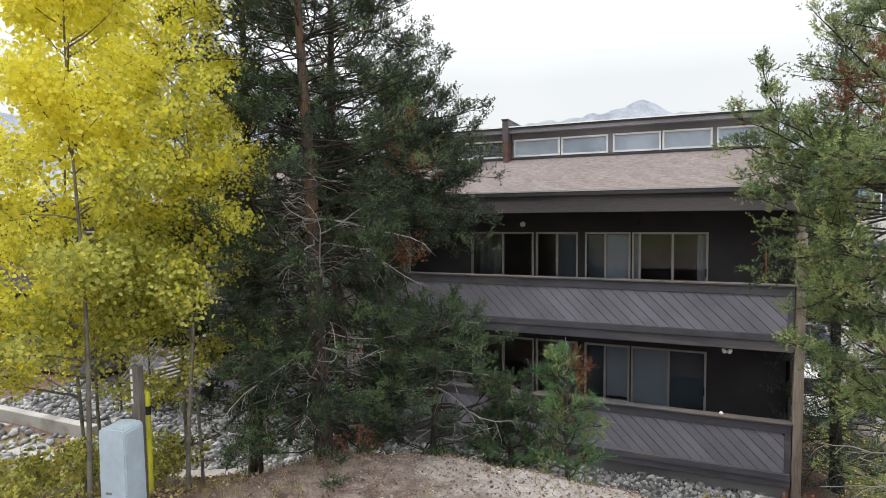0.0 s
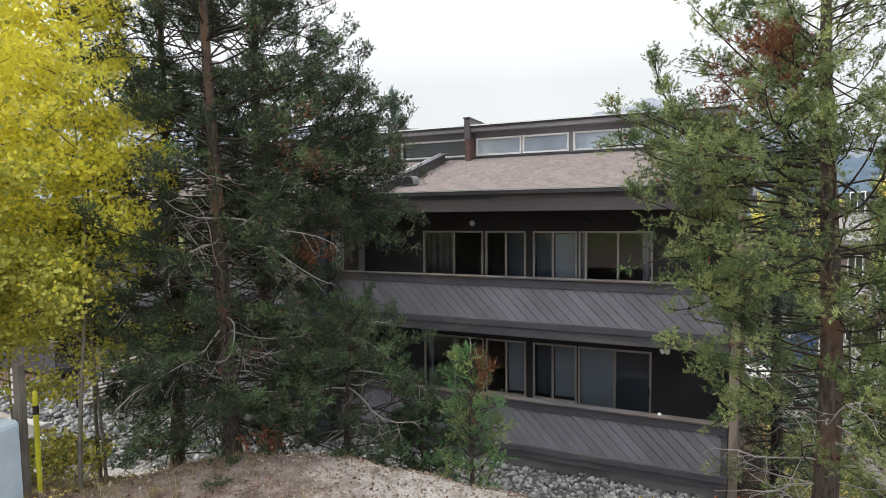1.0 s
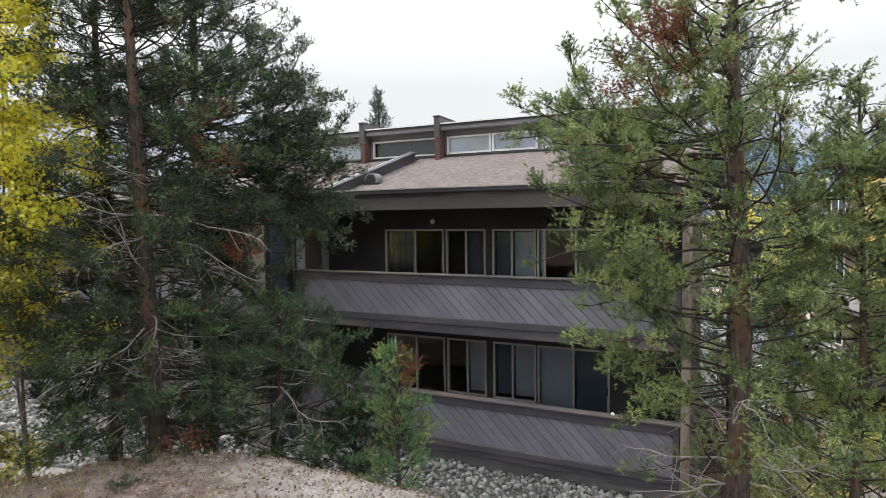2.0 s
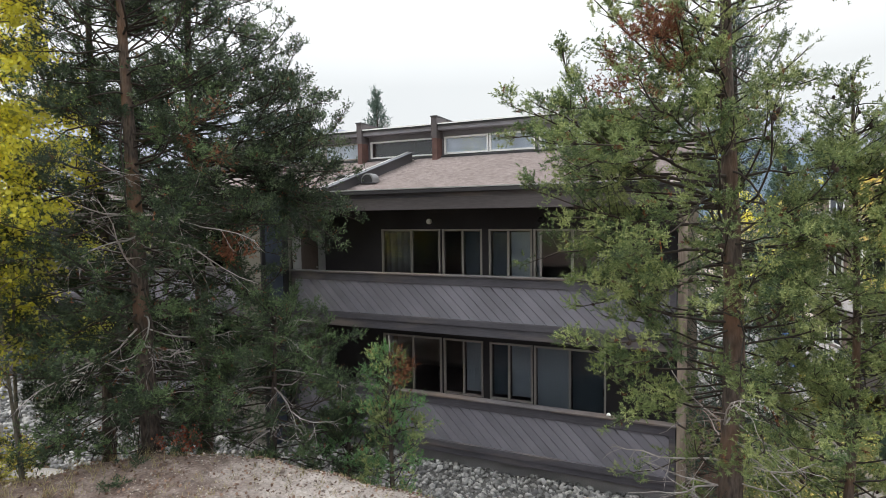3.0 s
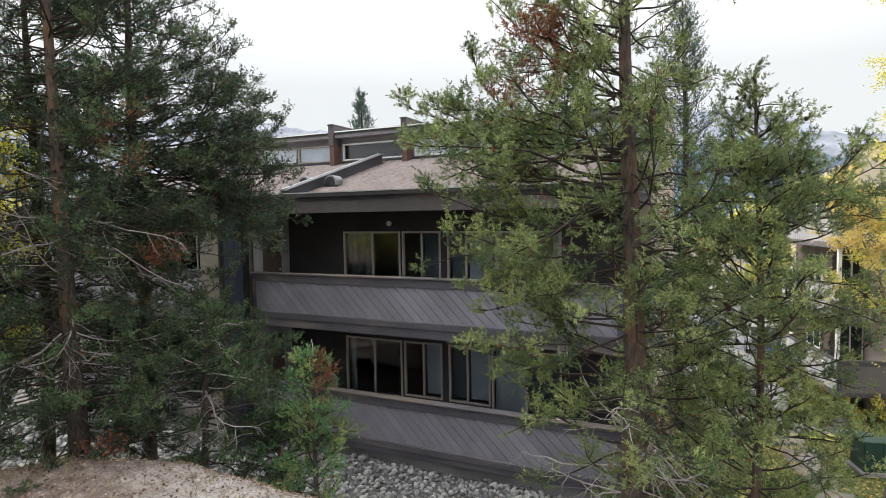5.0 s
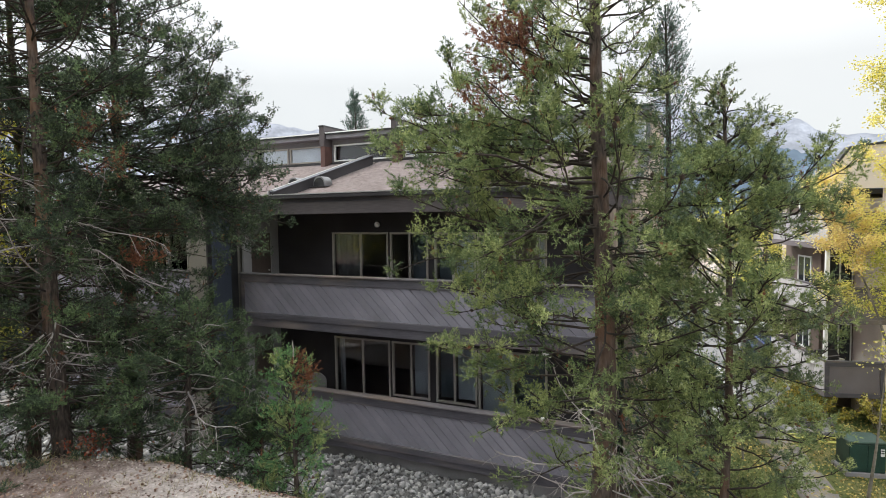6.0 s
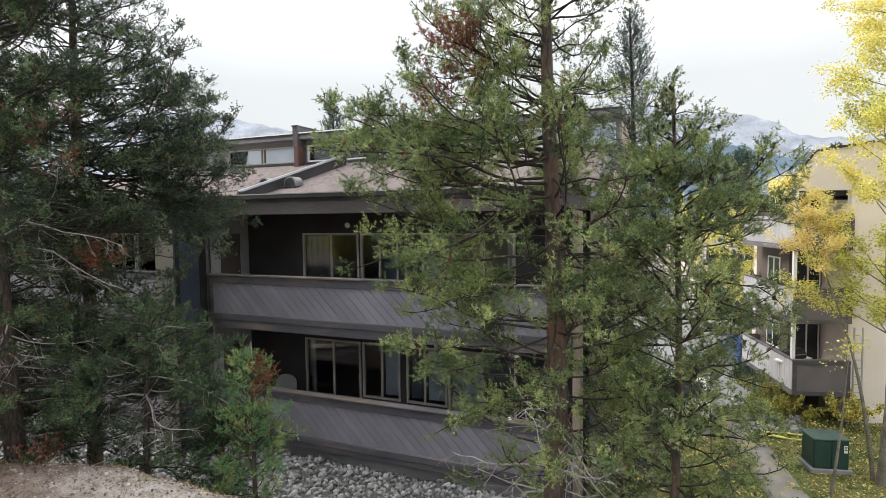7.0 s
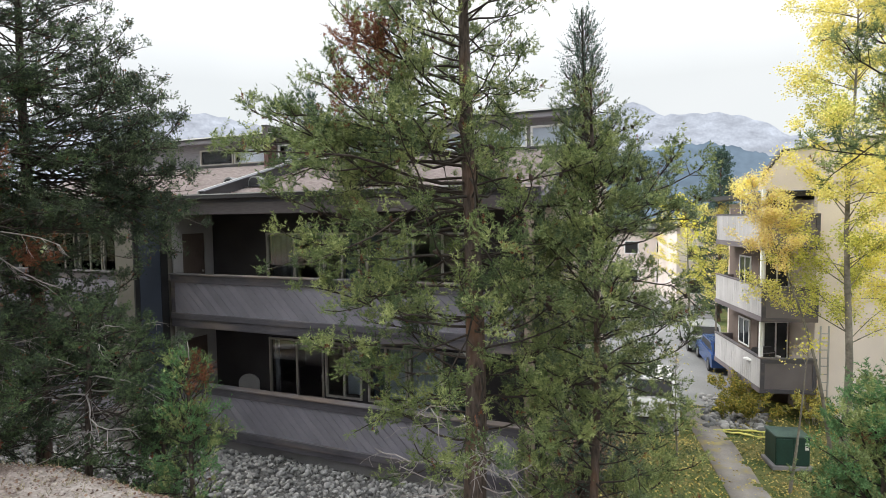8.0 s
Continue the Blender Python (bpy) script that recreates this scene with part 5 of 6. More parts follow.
for level, top in enumerate((-0.26, 2.42, 5.09)):
    deep, b0 = NB_DEEP, top - 1.33
    bal = part("balcony", boxes((0.05, NB_W - 0.005, 0.05, deep, b0, b0 + 0.25)), M_NBRAIL, nb, "grey-panelled corner balcony")
    part("front_panel", boxes((0.0, NB_W - 0.01, 0.0, 0.045, b0, top - 0.05)), M_NBRAIL, bal)
    part("front_trim", boxes((0.0, 0.14, -0.03, -0.002, b0 + 0.16, top - 0.2), (NB_W - 0.15, NB_W - 0.01, -0.03, -0.002, b0 + 0.16, top - 0.2), (0.0, NB_W - 0.01, -0.03, -0.002, b0, b0 + 0.155), (0.0, NB_W - 0.01, -0.03, -0.002, top - 0.195, top - 0.05)), M_TRIM, bal)
    part("rail_cap", boxes((-0.04, NB_W - 0.01, -0.04, 0.12, top - 0.05, top), (-0.04, 0.12, 0.12, deep, top - 0.05, top)), M_CAP, bal)
    part("base_trim", boxes((-0.03, -0.002, -0.03, deep, b0, b0 + 0.2)), M_NBRAIL, bal)
    # side boards are set to a paler tone than the front panel
    for k in range(int(deep / 0.2)):
        part("board", boxes((-0.022, -0.002, 0.01 + 0.2 * k, 0.193 + 0.2 * k, b0 + 0.204, top - 0.055)), M_NBSIDE, bal)
    part("side_panel", boxes((0.001, 0.045, 0.05, deep, b0, top - 0.05)), M_NBRAIL, bal)
    part("end_panel", boxes((0.05, 0.74, deep - 0.05, deep, b0, top - 0.05)), M_NBRAIL, bal)
    part("post", boxes((0.02, 0.14, 0.14, 0.26, top, top + (1.31 if level < 2 else 1.16))), M_WHITE, nb, "white balcony post")
    zf = b0 + 0.26
    fr = part("glass_door_frame", boxes((0.95, 1.0, 2.15, 2.196, zf, zf + 2.05), (1.85, 1.90, 2.15, 2.196, zf, zf + 2.05), (1.0, 1.85, 2.15, 2.196, zf + 2.0, zf + 2.05), (1.4, 1.46, 2.15, 2.196, zf, zf + 2.0)), M_WHITE, nb)
    part("pane", boxes((1.0, 1.4, 2.17, 2.18, zf, zf + 2.0), (1.46, 1.85, 2.17, 2.18, zf, zf + 2.0)), M_FARGLASS, fr)
    fr = part("window", boxes((0.70, 0.748, 2.9, 4.1, zf + 0.8, zf + 0.86), (0.70, 0.748, 2.9, 4.1, zf + 1.9, zf + 1.96), *[(0.70, 0.748, y, y + 0.07, zf + 0.86, zf + 1.9) for y in (2.9, 3.46, 4.03)]), M_WHITE, nb, "white-framed window")
    part("pane", boxes((0.72, 0.73, 2.97, 4.03, zf + 0.86, zf + 1.9)), M_FARGLASS, fr)


def ladder():
    """A metal ladder leaning on the balcony's end."""
    t = thing("ladder", "grey metal ladder standing against the neighbour's balcony", "ladder", at=(NB_AT[0] + 2.0 * math.cos(radians(NB_TURN)), NB_AT[1] + 2.0 * math.sin(radians(NB_TURN)), -2.62), turn=NB_TURN)
    for x in (-0.02, 0.26):
        part("rail", boxes((x, x + 0.05, -0.10, -0.05, 0, 3.6), bevel=0.006), M_LIP, t)
    for k in range(11):
        part("rung", boxes((0.03, 0.26, -0.09, -0.06, 0.3 + 0.3 * k, 0.335 + 0.3 * k)), M_LIP, t)


ladder()


def gas_grill(at, turn):
    g = thing("gas_grill", "black gas grill with a domed lid on the balcony", "grill", at=at, turn=turn)
    part("cart", boxes((-0.35, 0.35, -0.25, 0.25, 0.08, 0.75), bevel=0.02), M_BLACK, g)
    bm = bmesh.new()
    prism(bm, [(-0.27, 0.85), (0.27, 0.85), (0.27, 1.0), (0.12, 1.2), (-0.12, 1.22), (-0.27, 1.05)], 0, -0.36, 0.36)
    part("lid", bm, M_BLACK, g)
    part("shelf", boxes((-0.75, 0.75, -0.2, 0.2, 0.76, 0.83), bevel=0.01), M_WHITE, g)
    part("handle", boxes((-0.3, 0.3, -0.34, -0.30, 1.02, 1.05)), M_GALV, g)
    for sx in (-0.3, 0.3):
        bm = bmesh.new()
        bmesh.ops.create_cone(bm, cap_ends=True, segments=16, radius1=0.08, radius2=0.08, depth=0.05, matrix=pose(sx, -0.2, 0.08, 0, 90, 0))
        part("wheel", bm, M_BLACK, g)


gas_grill((13.72, 12.35, -1.34), 40)


def utility_cabinet():
    """A pad-mounted transformer cabinet: plinth, body with doors, overhanging top."""
    c = thing("transformer_cabinet", "dark green metal transformer cabinet on the lawn", "utility box", at=(13.75, 7.0, -2.62), turn=14)
    green = surface("dark_green_enamel", (0.020, 0.055, 0.045), 0.45, grain=20, grain_amt=0.1, blotch=2.0, blotch_amt=0.15, bump=0.05)
    # the lid gets a paler green than the body
    top = surface("paler_green_enamel", (0.06, 0.10, 0.085), 0.5, grain=20, grain_amt=0.15, blotch=2.0, blotch_amt=0.25, bump=0.05)
    part("plinth", boxes((-0.58, 0.58, -0.44, 0.44, 0.0, 0.14), bevel=0.02), M_FOUND, c)
    body = part("body", boxes((-0.48, 0.48, -0.38, 0.38, 0.14, 1.0), bevel=0.015), green, c)
    part("lid", boxes((-0.51, 0.51, -0.42, 0.42, 1.0, 1.06), bevel=0.02), top, c, "paler green metal lid")
    part("door", boxes((-0.46, -0.01, -0.405, -0.382, 0.2, 0.96), bevel=0.006), green, body)
    part("door", boxes((0.01, 0.46, -0.405, -0.382, 0.2, 0.96), bevel=0.006), green, body)
    part("notice", boxes((0.33, 0.43, -0.409, -0.406, 0.65, 0.87)), M_WHITE, body, "small white notice with unreadable lines")
    part("notice_bar", boxes((0.342, 0.418, -0.411, -0.4095, 0.80, 0.835), (0.342, 0.418, -0.411, -0.4095, 0.73, 0.765)), M_BLACK, body)


utility_cabinet()


def pedestal_box():
    b = thing("utility_pedestal", "pale blue-grey plastic utility pedestal on the slope", "utility box", at=(-0.60, -10.47, float(ground_z(-0.60, -10.47)) - 0.05), turn=14)
    m = surface("pale_blue_plastic", (0.48, 0.57, 0.66), 0.5, grain=15, grain_amt=0.05, blotch=2.0, blotch_amt=0.08, bump=0.05)
    top = 2.77 + 0.05 - b.location.z - 0.05
    bm = bmesh.new()
    prism(bm, [(-0.18, 0.0), (0.18, 0.0), (0.168, top - 0.05), (0.145, top - 0.012), (0.08, top), (-0.08, top), (-0.145, top - 0.012), (-0.168, top - 0.05)], 1, -0.17, 0.17)
    bmesh.ops.bevel(bm, geom=bm.edges[:], offset=0.014, segments=2, affect="EDGES")
    body = part("body", bm, m, b)
    part("latch", boxes((-0.10, -0.02, -0.172, -0.155, 0.30, 0.33)), M_FOUND, body)


pedestal_box()


def number_post():
    x, y = -0.80, -10.08
    z = float(ground_z(x, y)) - 0.1
    p = thing("marker_post", "grey wooden post with a strip of white marks", "post", at=(x, y, z), turn=10)
    m = surface("grey_post_wood", (0.16, 0.142, 0.125), 0.9, grain=18, grain_amt=0.3, stretch=(4, 4, 0.2))
    part("post", boxes((-0.062, 0.062, -0.05, 0.05, 0, 3.36 - z), bevel=0.008), m, p)
    for k in range(5):
        zz = 3.26 - z - 0.095 * k
        part("mark", boxes((-0.05, -0.02, -0.054, -0.0505, zz, zz + 0.065)), M_WHITE, p, "plain white bar")


number_post()


def yellow_marker():
    x, y = -1.0, -9.78
    z = float(ground_z(x, y)) - 0.1
    t = Tubes()
    t.add([(0, 0, 0), (0, 0, 2.83 - z), (0, 0, 2.9 - z), (0, 0, 2.92 - z)], [0.032, 0.032, 0.028, 0.01], 12)
    mk = thing("cable_marker", "bright yellow plastic cable marker tube", "post", at=(x, y, z))
    mesh_part("tube", t.mesh("tube", surface("yellow_plastic", (0.62, 0.60, 0.05), 0.5, grain=10, grain_amt=0.05)), mk)
    t = Tubes()
    t.add([(0, 0, 2.6 - z), (0, 0, 2.72 - z)], [0.036, 0.036], 12)
    mesh_part("band", t.mesh("band", M_BLACK), mk)


yellow_marker()


def stair():
    """Open outdoor stair with pale tread edges and sloping rails, left of the flats."""
    s = thing("outdoor_stair", "dark outdoor stair with pale tread edges and metal rails", "stairs", at=(-9.9, -3.6, -0.55))
    for k in range(13):
        part("tread", boxes((0.20 * k, 0.20 * k + 0.28, 0.0, 1.2, 0.18 * k + 0.10, 0.18 * k + 0.16), bevel=0.006), M_CONCRETE, s)
    bm = bmesh.new()
    prism(bm, [(0, -0.1), (0.3, -0.1), (2.9, 2.24), (2.6, 2.24)], 1, 1.2, 1.26)
    part("stringer", bm, M_TRIM, s)
    for j in range(5):
        t = Tubes()
        t.add([(0.05, -0.05, 0.35 + 0.16 * j), (2.6, -0.05, 2.65 + 0.16 * j)], [0.012, 0.012], 6)
        mesh_part("rail", t.mesh("rail", M_LIP), s)
    for x in (0.05, 1.3, 2.6):
        z0 = 0.9 * x
        part("rail_post", boxes((x - 0.02, x + 0.02, -0.07, -0.03, z0 - 0.2, z0 + 1.1)), M_GUTTER, s)


stair()


def adjoining_block():
    """The next flats along the row, half hidden by the trees."""
    b = thing("adjoining_building", "dark brown adjoining condominium block behind the aspens", "building", at=(-12.6, -0.4, -1.4))
    part("wall", boxes((-14, 0, 0, 10, 0, 7.0)), M_WALL, b)
    part("roof", boxes((-14.3, 0.1, -0.5, 10, 7.0, 7.35)), M_GUTTER, b)
    for z in (1.15, 4.05):
        bal = part("balcony", boxes((-12.5, -1.2, -1.4, 0, z - 0.2, z)), M_TRIM, b)
        part("rail_panel", boxes((-12.5, -1.2, -1.45, -1.402, z - 0.2, z + 1.0)), M_TRIM, bal)
        part("rail_cap", boxes((-12.52, -1.18, -1.5, -1.37, z + 1.002, z + 1.05)), M_CAP, bal)
        for x in (-10.5, -7.0, -3.5):
            fr = part("window", boxes((x - 0.9, x + 0.9, -0.05, -0.002, z + 0.1, z + 2.1)), M_ALU, b)
            part("pane", boxes((x - 0.84, x + 0.84, -0.062, -0.052, z + 0.16, z + 2.04)), M_BLACK, fr)


adjoining_block()
bm = boxes((-15.5, -8.6, -5.45, -5.2, -0.9, -0.22), bevel=0.02)
tagged(part("retaining_wall", bm, M_CONCRETE), "low pale concrete retaining wall", "wall", kind="structure")


def car(label, at, turn, paint, tall=1.45):
    """A parked car: body with wheel arches, cabin, windows, wheels."""
    c = thing("parked_car", label, "car", "parked cars", at, turn)
    prof = [(-2.2, 0.35), (-2.2, 0.75), (-2.05, 0.95), (-1.5, 1.0), (1.35, 0.98), (2.1, 0.85), (2.22, 0.6), (2.2, 0.35), (1.75, 0.3), (1.62, 0.6), (1.3, 0.68), (0.98, 0.6), (0.85, 0.3), (-0.95, 0.3), (-1.08, 0.6), (-1.4, 0.68), (-1.72, 0.6), (-1.85, 0.3)]
    bm = bmesh.new()
    prism(bm, prof, 1, -0.88, 0.88)
    body = part("body", bm, paint, c)
    bm = bmesh.new()
    prism(bm, [(-1.9, 0.99), (1.15, 0.98), (0.45, tall), (-1.45, tall)], 1, -0.78, 0.78)
    cab = part("cabin", bm, paint, c)
    dk = M_BLACK
    for sy in (-1, 1):
        bm = bmesh.new()
        prism(bm, [(-1.65, 1.03), (0.85, 1.03), (0.33, tall - 0.08), (-1.38, tall - 0.08)], 1, 0.781 * sy, 0.79 * sy)
        part("side_window", bm, dk, cab)
    for e, (x0, z0, x1, z1) in enumerate(((1.10, 1.02, 0.52, tall - 0.06), (-1.86, 1.03, -1.50, tall - 0.06))):
        bm = bmesh.new()
        sgn = 0.02 if e == 0 else -0.02
        v = [bm.verts.new(p) for p in ((x0 + sgn, -0.7, z0), (x0 + sgn, 0.7, z0), (x1 + sgn, 0.66, z1), (x1 + sgn, -0.66, z1))]
        bm.faces.new(v)
        part("windscreen", bm, dk, cab)
    for sx in (-1.4, 1.3):
        for sy in (-0.8, 0.8):
            bm = bmesh.new()
            bmesh.ops.create_cone(bm, cap_ends=True, segments=20, radius1=0.33, radius2=0.33, depth=0.2, matrix=pose(sx, sy, 0.33, 90))
            w = part("wheel", bm, M_BLACK, c)
            bm = bmesh.new()
            bmesh.ops.create_cone(bm, cap_ends=True, segments=16, radius1=0.2, radius2=0.18, depth=0.22, matrix=pose(sx, sy, 0.33, 90))
            part("rim", bm, M_GALV, w)
    for sy in (-0.62, 0.62):
        part("headlight", boxes((2.14, 2.215, sy - 0.15, sy + 0.15, 0.68, 0.80)), M_WHITE, body)
        part("tail_light", boxes((-2.215, -2.15, sy - 0.12, sy + 0.12, 0.72, 0.9)), M_REDFIN, body)


P_WHITE = surface("white_car_paint", (0.75, 0.75, 0.75), 0.25, grain=5, grain_amt=0.02, blotch=1.0, blotch_amt=0.05, bump=0)
P_BLUE = surface("blue_car_paint", (0.03, 0.07, 0.20), 0.25, grain=5, grain_amt=0.02, blotch=1.0, blotch_amt=0.05, bump=0)
P_GREY = surface("silver_car_paint", (0.35, 0.36, 0.37), 0.3, 0.3, grain=5, grain_amt=0.02, blotch=1.0, blotch_amt=0.05, bump=0)
car("white parked car on the asphalt lot", (9.6, 10.9, -2.56), 97, P_WHITE, 1.6)
car("blue parked car beside the neighbour building", (12.75, 19.0, -2.56), 98, P_BLUE)
car("silver parked car on the asphalt lot", (11.9, 23.0, -2.56), 98, P_GREY, 1.5)

# far buildings and woods beyond the lot


def far_house(at, turn, w, d, h, label):
    b = thing("far_building", label, "building", "far buildings", at, turn)
    part("wall", boxes((-w / 2, w / 2, 0, d, -1, h)), M_NB, b)
    part("roof", boxes((-w / 2 - 0.4, w / 2 + 0.4, -0.5, d + 0.4, h, h + 0.35)), M_GUTTER, b)
    for k in range(int(w / 3)):
        for z in (1.0, 3.8):
            x = -w / 2 + 1.5 + 3.0 * k
            fr = part("window", boxes((x - 0.7, x + 0.7, -0.06, -0.002, z, z + 1.3)), M_WHITE, b)
            part("pane", boxes((x - 0.6, x + 0.6, -0.075, -0.062, z + 0.1, z + 1.2)), M_BLACK, fr)


far_house((17.5, 40, -2.6), 12, 14, 10, 6.6, "distant beige apartment building beyond the lot")
far_house((4.0, 47, -2.6), -6, 16, 10, 6.0, "distant beige apartment building behind the cars")
rngf = np.random.default_rng(5)
for k in range(9):
    fx_ = 9.5 + 2.2 * k + rngf.uniform(-0.6, 0.6)
    fy_ = 32 + rngf.uniform(-3, 14)
    if k % 3 == 2:
        pine("dark distant conifer beyond the parking lot", (fx_, fy_ + 6), 8.5 + rngf.uniform(0, 4), 0.14, [(-1.0, 2.0), (4.0, 1.5), (11.0, 0.2)], 300 + k, whorl=0.7, count=6, needles=9, nlen=0.14, nwid=0.07,
             needle=M_SPRUCE, shoot=0.3, subs=0.45, spray=True)
    else:
        aspen("distant aspen in yellow leaf beyond the lot", (fx_, fy_), 5.0 + rngf.uniform(0, 3), 0.09, -1.0, 2.0, 320 + k, 1800, 0.16, AG, 0.5)


pine("broad green conifer beyond the parked cars", (13.4, 32.0), 9.6, 0.16, [(-1.5, 2.0), (4.0, 1.7), (7.5, 1.1), (9.6, 0.2)], 331, whorl=0.55, count=8, needles=9, nlen=0.13, nwid=0.06,
     needle=M_SPRUCE, shoot=0.3, subs=0.5, spray=True)


def shrub(label, x, y, r, h, leaves, size, mats, seed, group="shrubs"):
    """A loose shrub: many thin stems from the base and scattered leaves."""
    rng = np.random.default_rng(seed)
    s = thing("shrub", label, "shrub", group, (x, y, float(ground_z(x, y)) - 0.05))
    t, ends = Tubes(), []
    for k in range(16):
        a = rng.uniform(0, 6.28)
        d = np.array([math.cos(a) * rng.uniform(0.2, 0.9), math.sin(a) * rng.uniform(0.2, 0.9), 1.0])
        pts = bent((0.1 * math.cos(a), 0.1 * math.sin(a), 0), d / np.linalg.norm(d), h * rng.uniform(0.7, 1.15), 5, -0.2, rng, 0.12)
        pts[:, :2] *= r / h * 1.3
        t.add(pts, np.linspace(0.008, 0.002, 6), 4)
        for q in range(6):
            p, dd = along(pts, rng.uniform(0.35, 1))
            sp = bent(p, turned(dd, rng.normal(), 0.1, rng), 0.2 * h, 3, 0.0, rng, 0.2)
            t.add(sp, [0.003, 0.002, 0.002, 0.001], 3)
            ends += [sp[1], sp[2], sp[3]]
    ends = np.array(ends)
    P = ends[rng.integers(0, len(ends), leaves)] + rng.normal(size=(leaves, 3)) * 0.05 * h
    P[:, 2] = np.maximum(P[:, 2], 0.04)
    mesh_part("twigwork", t.mesh("twigwork", M_TWIG), s)
    mesh_part("foliage", leaf_mesh("foliage", P, size, mats, rng.integers(0, len(mats), leaves), rng), s)


shrub("yellowing shrub below the neighbour's balcony", 12.9, 12.2, 1.0, 1.3, 3740, 0.065, [M_SHRUB], 401)
shrub("yellowing shrub below the neighbour's balcony", 13.3, 10.6, 0.9, 1.0, 3400, 0.058, [M_SHRUB], 402)
shrub("green and yellow shrub beside the stones", 12.6, 11.0, 0.7, 0.8, 2550, 0.058, [M_SHRUB], 403)
shrub("shrub with yellow leaves against the stucco wall", 15.2, 11.2, 0.9, 1.2, 3060, 0.065, [M_SHRUB, M_GOLD], 404)
shrub("small red-leaved shrub at the foot of the post", 7.75, -2.5, 0.45, 0.5, 500, 0.05, [M_REDLEAF], 405)
shrub("dry rust-red low bush on the mound edge", 0.95, -7.75, 0.35, 0.38, 500, 0.04, [M_REDLEAF, M_LITTER], 406)
shrub("small orange-brown dry plant among the stones", 6.2, -2.3, 0.2, 0.25, 160, 0.05, [M_FALLEN], 407)
for k, (x, y) in enumerate([(-2.4, -8.9), (-3.2, -9.4), (-2.0, -9.7), (-3.0, -8.0), (-1.3, -9.2), (-4.2, -9.0), (-1.9, -10.5), (-2.9, -10.6)]):
    shrub("leafy yellow-green undergrowth below the aspens", x, y, 0.55, 0.8, 900, 0.05, [M_YELLOWGREEN, M_SHRUB], 410 + k, "undergrowth")
M_HOSE = surface("yellow_green_hose", (0.50, 0.48, 0.12), 0.5, grain=20, grain_amt=0.1)
hp = [(12.9 + 0.9 * math.cos(0.9 * k) + 0.15 * math.sin(2.1 * k), 9.3 + 0.22 * math.sin(0.9 * k) + 0.05 * math.cos(1.7 * k)) for k in np.linspace(0, 30, 160)]
cord("garden_hose", "coiled yellow garden hose lying on the grass", [(x, y, float(ground_z(x, y)) + 0.03 + 0.03 * abs(math.sin(k))) for k, (x, y) in enumerate(hp)], 0.02, M_HOSE, "hose")

# ---- loose stuff: stones, litter, grass ----
stone_rng = np.random.default_rng(77)


def stone_shape(seed):
    rng = np.random.default_rng(seed)
    bm = bmesh.new()
    bmesh.ops.create_icosphere(bm, subdivisions=1, radius=0.5)
    sq = np.array([1.0, rng.uniform(0.65, 0.9), rng.uniform(0.45, 0.7)])
    for v in bm.verts:
        v.co = Vector(np.array(v.co) * sq * rng.uniform(0.72, 1.2))
    V = np.array([v.co[:] for v in bm.verts])
    F = np.array([[v.index for v in f.verts] for f in bm.faces])
    bm.free()
    return V, F


SHAPES = [stone_shape(k) for k in range(14)]


def strew(rows, mat, name, label, category, smooth=True, tilt=0.5):
    """rows: x, y, size, lift. One joined mesh of stones."""
    VV, FF, n = [], [], 0
    for x, y, s, up in rows:
        V, F = SHAPES[stone_rng.integers(len(SHAPES))]
        R = np.array(Euler(stone_rng.normal(size=3) * np.array([tilt, tilt, 3])).to_matrix())
        VV.append(V @ R.T * s + np.array([x, y, float(ground_z(x, y)) + up]))
        FF.append(F + n)
        n += len(V)
    return tagged(new(name, raw_mesh(name, np.concatenate(VV), np.concatenate(FF), [mat], smooth=False)), label, category, kind="stuff")


def scatter(n, x0, x1, y0, y1, s0, s1, up, keep=None):
    rows = []
    while len(rows) < n:
        x, y = stone_rng.uniform(x0, x1), stone_rng.uniform(y0, y1)
        if keep is None or keep(x, y):
            s = s0 * (s1 / s0) ** stone_rng.random() ** 1.3
            rows.append((x, y, s, up * s))
    return rows


strew(scatter(1800, -1.8, 1.6, -5.2, -1.3, 0.08, 0.22, 0.12) + scatter(3600, 5.2, 9.0, -5.4, -1.3, 0.07, 0.20, 0.12) + scatter(1800, 1.6, 5.2, -5.6, -1.3, 0.07, 0.18, 0.08),
      M_BEDSTONE, "river_stones", "bed of grey river stones along the wall", "stones")
strew(scatter(3000, -9.0, -1.8, -6.0, -2.2, 0.09, 0.28, 0.12) + scatter(1100, -14.5, -9.0, -5.0, -1.8, 0.10, 0.30, 0.1), M_BEDSTONE, "bank_stones", "bank of grey boulders and stones below the pines", "stones")
strew(scatter(320, 11.6, 13.8, 9.6, 13.5, 0.15, 0.5, 0.1) + scatter(200, -12.5, -8.5, -7.5, -5.6, 0.12, 0.35, 0.1), M_BEDSTONE, "border_stones", "pale stones edging the lawn and walk", "stones")


